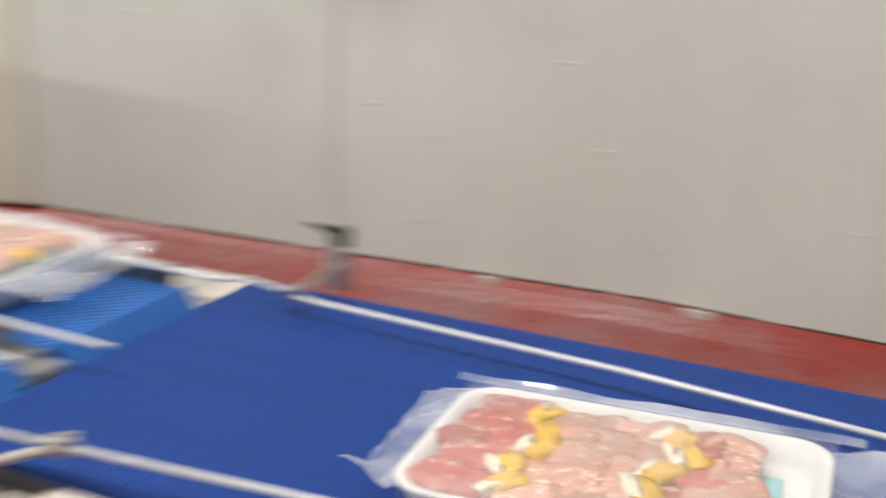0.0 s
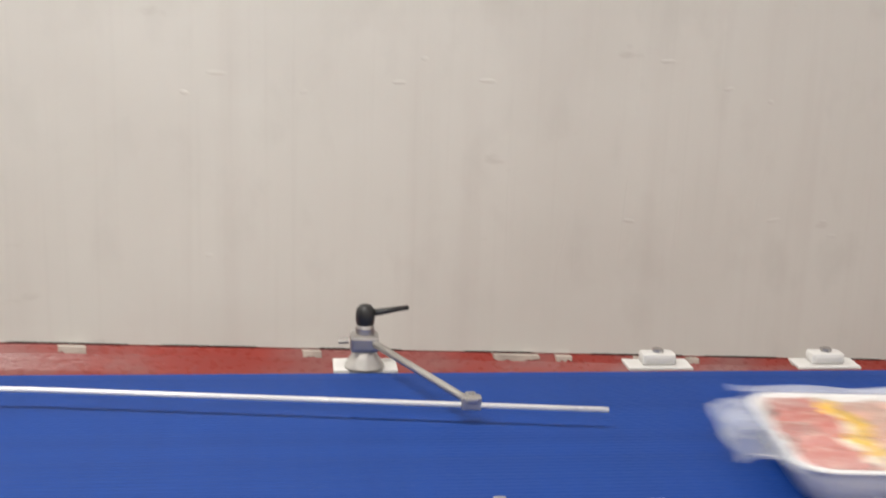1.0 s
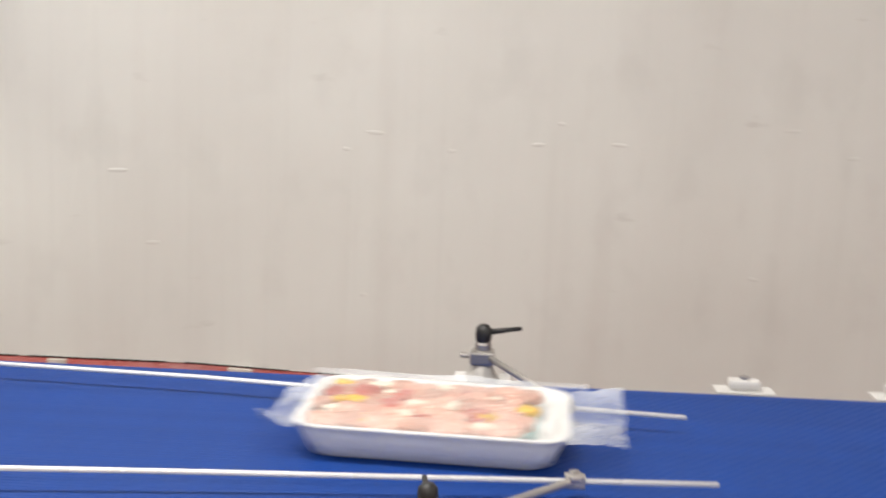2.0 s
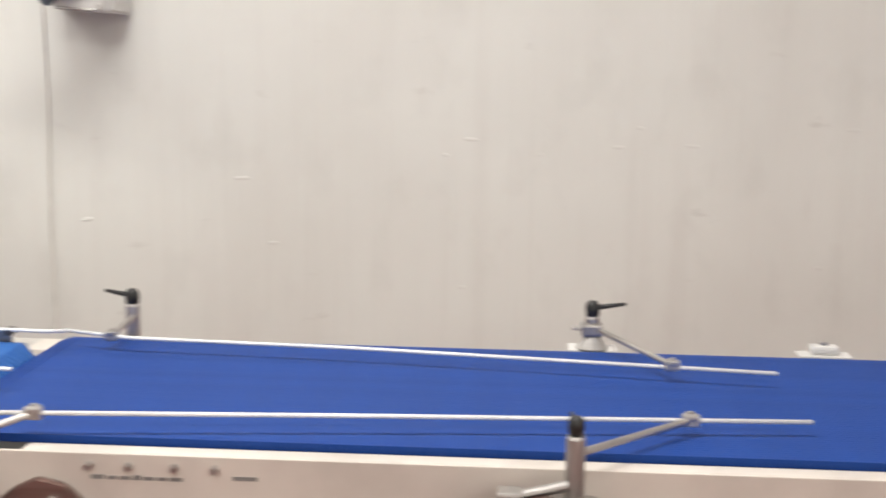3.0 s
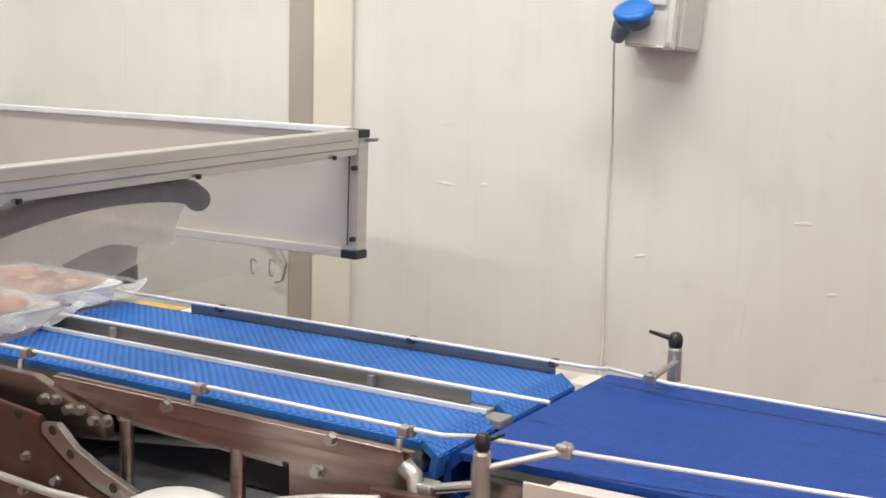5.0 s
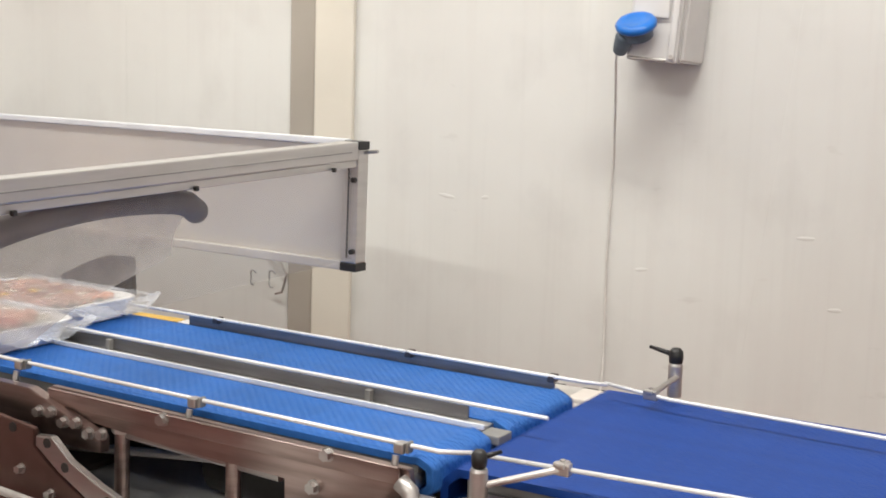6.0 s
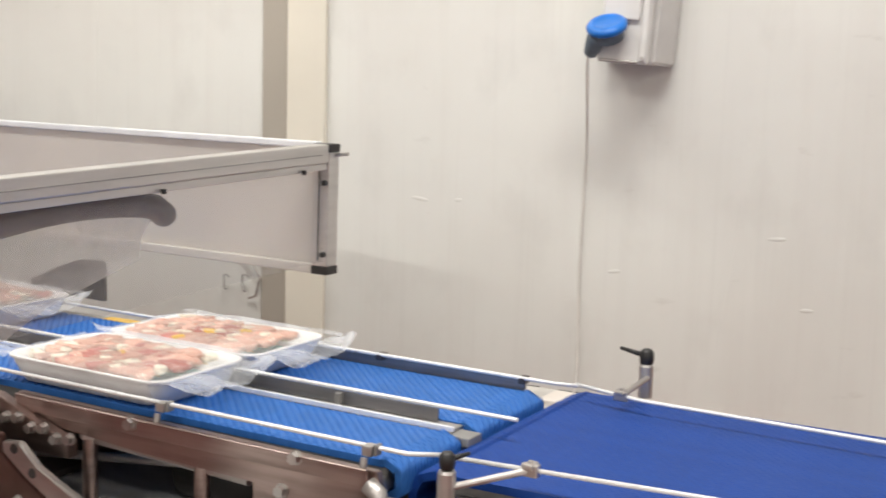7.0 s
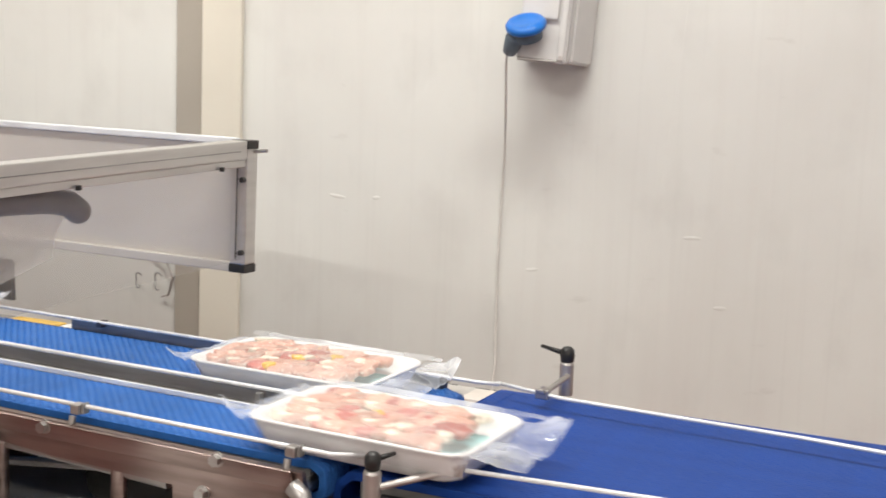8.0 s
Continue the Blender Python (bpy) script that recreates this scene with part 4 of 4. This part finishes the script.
def meat_tray(seed, banded=False):
    """A foam tray of five meat skewers in a clear film bag. The origin is under the tray's middle."""
    thing = empty("meat_tray")
    tagged(thing, "white foam tray of raw pork and pepper skewers in clear film", "meat tray", "wrapped meat trays")
    L, W, H = TRAY_L, TRAY_W, TRAY_H
    shell = [rounded(L - 0.040, W - 0.038, 0.020, 0.0), rounded(L - 0.030, W - 0.028, 0.023, 0.003), rounded(L - 0.014, W - 0.013, 0.026, 0.026), rounded(L - 0.009, W - 0.009, 0.027, 0.032),
             rounded(L - 0.007, W - 0.007, 0.027, 0.039), rounded(L, W, 0.028, 0.0415), rounded(L + 0.001, W + 0.001, 0.028, 0.0445), rounded(L - 0.004, W - 0.004, 0.027, H),
             rounded(L - 0.013, W - 0.013, 0.024, 0.044), rounded(L - 0.020, W - 0.019, 0.022, 0.026), rounded(L - 0.036, W - 0.034, 0.020, 0.012)]
    part("tray", loft(shell), M_FOAM, thing, "white foam tray", smooth=True)
    part("absorbent_pad", box(L / 2 - 0.084, L / 2 - 0.030, -W / 2 + 0.023, W / 2 - 0.023, 0.0125, 0.018, 0.002), M_PAD, thing, "turquoise absorbent pad")
    rnd = random.Random(seed)
    order = [("red_meat", 0.000, 0.024), ("red_meat", 0.020, 0.022), ("onion", 0.040, 0.010), ("pepper", 0.047, 0.013), ("pork", 0.058, 0.024), ("pork", 0.077, 0.022),
             ("pork", 0.095, 0.022), ("pork", 0.112, 0.020), ("onion", 0.128, 0.010), ("pepper", 0.135, 0.015), ("red_meat", 0.148, 0.021), ("pork", 0.166, 0.024)]
    mixed = ["pork"] * 12 + ["red_meat"] * 2 + ["onion"] * 3 + ["pepper"]
    kinds = {"red_meat": (M_BEEF, 0.5, "red_meat_chunk"), "pork": (M_PORK, 0.5, "pork_chunk"), "onion": (M_ONION, 0.9, "onion_slice"), "pepper": (M_PEPPER, 0.8, "pepper_piece")}
    for row in range(5):
        y = -W / 2 + 0.0305 + row * (W - 0.061) / 4
        x0 = -L / 2 + 0.014 + rnd.uniform(-0.003, 0.006)
        part("skewer", rod((x0 + 0.17, y, 0.030), (L / 2 - 0.046 + rnd.uniform(-0.006, 0.004), y + rnd.uniform(-0.003, 0.003), 0.033), 0.0018, 6), M_STICK, thing)
        pieces = order if banded else [(rnd.choice(mixed), 0.0122 * k, rnd.uniform(0.012, 0.018)) for k in range(16)]
        for kind, at, length in pieces:
            length = min(length, 0.014) if kind in ("onion", "pepper") else length
            m, rough, name = kinds[kind]
            big = kind in ("red_meat", "pork")
            wide = rnd.uniform(0.027, 0.034) * (1 if banded else 0.86) if big else rnd.uniform(0.020, 0.028)
            wob = 0.006 * math.sin(row * 2.1 + at * 60) + rnd.uniform(-0.003, 0.003)
            ob = new(name, chunk_mesh(name, rnd.randrange(9), (0.5, 0.5, 0.5), rough, m))
            ob.parent = thing
            ob.matrix_basis = pose(x0 + at + length / 2 + wob, y + rnd.uniform(-0.004, 0.004), (0.0385 if banded else 0.0415) + (0.0 if big else 0.0022 if banded else 0.001) + rnd.uniform(-0.001, 0.0015), rnd.uniform(-6, 6), rnd.uniform(-6, 6), rnd.uniform(-24, 24) if big else (26 if row % 2 else -26) + rnd.uniform(-9, 9)) \
                @ Matrix.Diagonal((length * (1.6 if big else 1.45 if kind == "pepper" else 1.2), wide * (1.18 if big else 1.3 if banded else 0.8), 0.032 if banded else 0.029, 1))
    # film: stretched over the rim, tucked round the sides, loose at both ends
    bm = bmesh.new()
    nx, ny = 22, 14
    grid = []
    for i in range(nx + 1):
        for j in range(ny + 1):
            fx, fy = i / nx * 2 - 1, j / ny * 2 - 1
            z = 0.0475 + 0.0035 * (1 - fx ** 4) * (1 - fy ** 4) + 0.0016 * noise.noise(Vector((fx * 5, fy * 4, seed)))
            grid.append(bm.verts.new((fx * (L / 2 + 0.001), fy * (W / 2 + 0.001), z)))
    for i in range(nx):
        for j in range(ny):
            k = i * (ny + 1) + j
            bm.faces.new((grid[k], grid[k + ny + 1], grid[k + ny + 2], grid[k + 1]))
    part("film", bm, M_FILM, thing, "clear glossy wrapping film", smooth=True)
    for sx in (1, -1):
        length = 0.056 if sx > 0 else 0.036
        ob = part("film_end", flap(length, W * (0.92 if sx > 0 else 0.98), seed + sx, 0.012 if sx > 0 else 0.0, 0.022 if sx > 0 else 0.012), M_FLAP, thing, "crumpled clear film end")
        ob.matrix_basis = pose(sx * (L / 2 - 0.004), 0, 0.040, 0, 0, 0 if sx > 0 else 180)
        verts = [v.co.copy() for v in ob.data.vertices]
        n = 15
        edge = [verts[i * n] for i in range(9)] + [verts[8 * n + j] for j in range(1, 15)] + [verts[(8 - i) * n + 14] for i in range(1, 9)]
        part("film_seam", tube(edge, 0.0004, 5), M_SEAM, ob, "pale welded film seam", smooth=True)
        for j in (4, 10):
            fold = [verts[i * n + min(14, max(0, j + (i * (1 if j < 7 else -1)) // 3))] + Vector((0, 0, 0.0006)) for i in range(9)]
            part("film_fold", tube(fold, 0.00035, 5), M_SEAM, ob, smooth=True)
    for sy in (1, -1):
        bm = bmesh.new()
        rows = []
        for k, (z, out) in enumerate(((0.0455, 0.0015), (0.030, -0.003), (0.014, -0.010))):
            rows.append([bm.verts.new((x, sy * (W / 2 + out + 0.0016 * noise.noise(Vector((x * 30, z * 40, seed + sy)))), z)) for x in (-L / 2 + 0.012 + i * (L - 0.024) / 16 for i in range(17))])
        for r0, r1 in zip(rows, rows[1:]):
            for i in range(16):
                bm.faces.new((r0[i], r0[i + 1], r1[i + 1], r1[i]))
        part("film_side", bm, M_FILM, thing, smooth=True)
    bm = bmesh.new()
    rows = []
    for k in range(4):
        rows.append([bm.verts.new((x, W / 2 + 0.001 + 0.0022 * k + 0.003 * k / 3 * noise.noise(Vector((x * 9, 0.3, seed))), 0.0455 + 0.0016 * k + 0.004 * k / 3 * noise.noise(Vector((x * 22, k * 0.4, seed))))) for x in (-L / 2 - 0.012 + i * (L + 0.03) / 18 for i in range(19))])
    for r0, r1 in zip(rows, rows[1:]):
        for i in range(18):
            bm.faces.new((r0[i], r0[i + 1], r1[i + 1], r1[i]))
    part("film_lip", bm, M_FLAP, thing, "clear film standing out along the rim", smooth=True)
    for ob in thing.children:  # shallow trays
        ob.matrix_basis = Matrix.Diagonal((1, 1, 0.76, 1)) @ ob.matrix_basis
    return thing


room()
socket_box()
wall_hooks()
WIDE = wide_conveyor()
LANES = lane_conveyor()
machine_base()
hood()
TRAYS = {name: meat_tray(k + 3, name == "first") for k, name in enumerate(("first", "second", "third", "fourth", "fifth"))}


# ---------------- motion ----------------
SPEEDS = {  # belt speeds, as (from second, metres a second)
    "wide": [(0.0, 0.70), (2.5, 0.62), (4.0, 0.0), (5.9, 0.50), (9, 0)],
    "near": [(0.0, 0.35), (3.4, 0.0), (5.9, 0.44), (9, 0)],
    "far": [(0.0, 0.35), (3.4, 0.0), (5.9, 0.44), (7.2, 0.22), (9, 0)],
}


def travelled(name, t):
    total = 0.0
    for (t0, v), (t1, _) in zip(SPEEDS[name], SPEEDS[name][1:]):
        total += v * max(0.0, min(t, t1) - t0)
    return total


def motions():
    steps = range(241)
    trips = {name: [travelled(name, k / FPS) for k in steps] for name in SPEEDS}
    for ob, s0, loop, name in BELTS:
        poses = [loop_pose(s0 + d, *loop) for d in trips[name]]
        flat = [abs(p.to_quaternion().x) + abs(p.to_quaternion().z) < 1e-6 and (abs(p.to_quaternion().y) < 1e-6 or abs(p.to_quaternion().w) < 1e-6) for p in poses]
        keep = [k for k in steps if k % 6 == 0 or not (flat[k] and flat[max(k - 1, 0)] and flat[min(k + 1, 240)])]
        walk(ob, [(k / FPS, poses[k]) for k in keep])
    half, z = TRAY_L / 2, 0.9005
    # left end of the tray, its near side, its turn
    rows = {
        "first": [(0, -0.366, 0.076, 5), (0.2, -0.253, 0.112, 3), (0.4, -0.122, 0.121, 1), (0.6, 0.014, 0.122, -1), (0.8, 0.165, 0.114, -3), (1.0, 0.318, 0.104, -5),
                  (1.5, 0.675, 0.078, -4), (2.2, 1.18, 0.08, -3), (3.2, 1.90, 0.09, -2), (3.6, 2.05, 0.09, -2), (8, 2.05, 0.09, -2)],
        "second": [(0, -1.066, 0.194, 0), (0.3, -1.025, 0.193, 0), (0.7, -0.865, 0.186, 0), (1.2, -0.611, 0.165, -1), (1.5, -0.487, 0.168, -4), (1.8, -0.300, 0.152, -4), (2.0, -0.172, 0.150, -4), (2.2, -0.041, 0.136, -5), (3.3, 0.669, 0.10, -5),
                   (4.2, 1.289, 0.09, -4), (4.6, 1.389, 0.09, -4), (5.9, 1.389, 0.09, -4), (6.8, 1.709, 0.09, -4), (8, 1.749, 0.09, -4)],
        "third": [(0, -2.211, 0.002, 0), (2, -1.991, 0.002, 0), (3.4, -1.678, 0.004, 0), (5.8, -1.672, 0.004, 0), (6.1, -1.625, 0.004, 0), (6.5, -1.524, 0.004, 0), (7.0, -1.294, 0.006, 0), (7.5, -1.054, 0.008, 0), (8, -0.818, 0.010, -1)],
        "fourth": [(0, -2.251, 0.186, 0), (2, -2.041, 0.186, 0), (3.4, -1.736, 0.186, 0), (5.8, -1.733, 0.186, 0), (6.1, -1.676, 0.186, 0), (6.5, -1.536, 0.186, 0), (7.0, -1.294, 0.182, 0), (7.3, -1.146, 0.184, 0), (7.5, -1.053, 0.187, 0), (7.7, -1.031, 0.188, 0), (8, -1.024, 0.187, 0)],
        "fifth": [(0, -2.591, 0.186, 0), (3.4, -2.411, 0.186, 0), (5.8, -2.391, 0.186, 0), (6.5, -2.011, 0.186, 0), (7.0, -1.781, 0.186, 0), (7.4, -1.767, 0.186, 0), (8, -1.761, 0.186, 0)],
    }
    for name, path in rows.items():
        walk(TRAYS[name], [(t, LANE @ pose(x + half, y + TRAY_W / 2, z + 0.009, 0, 0, turn) if x < -0.80 else pose(x + half, y + TRAY_W / 2, z, 0, 0, turn)) for t, x, y, turn in path])


motions()
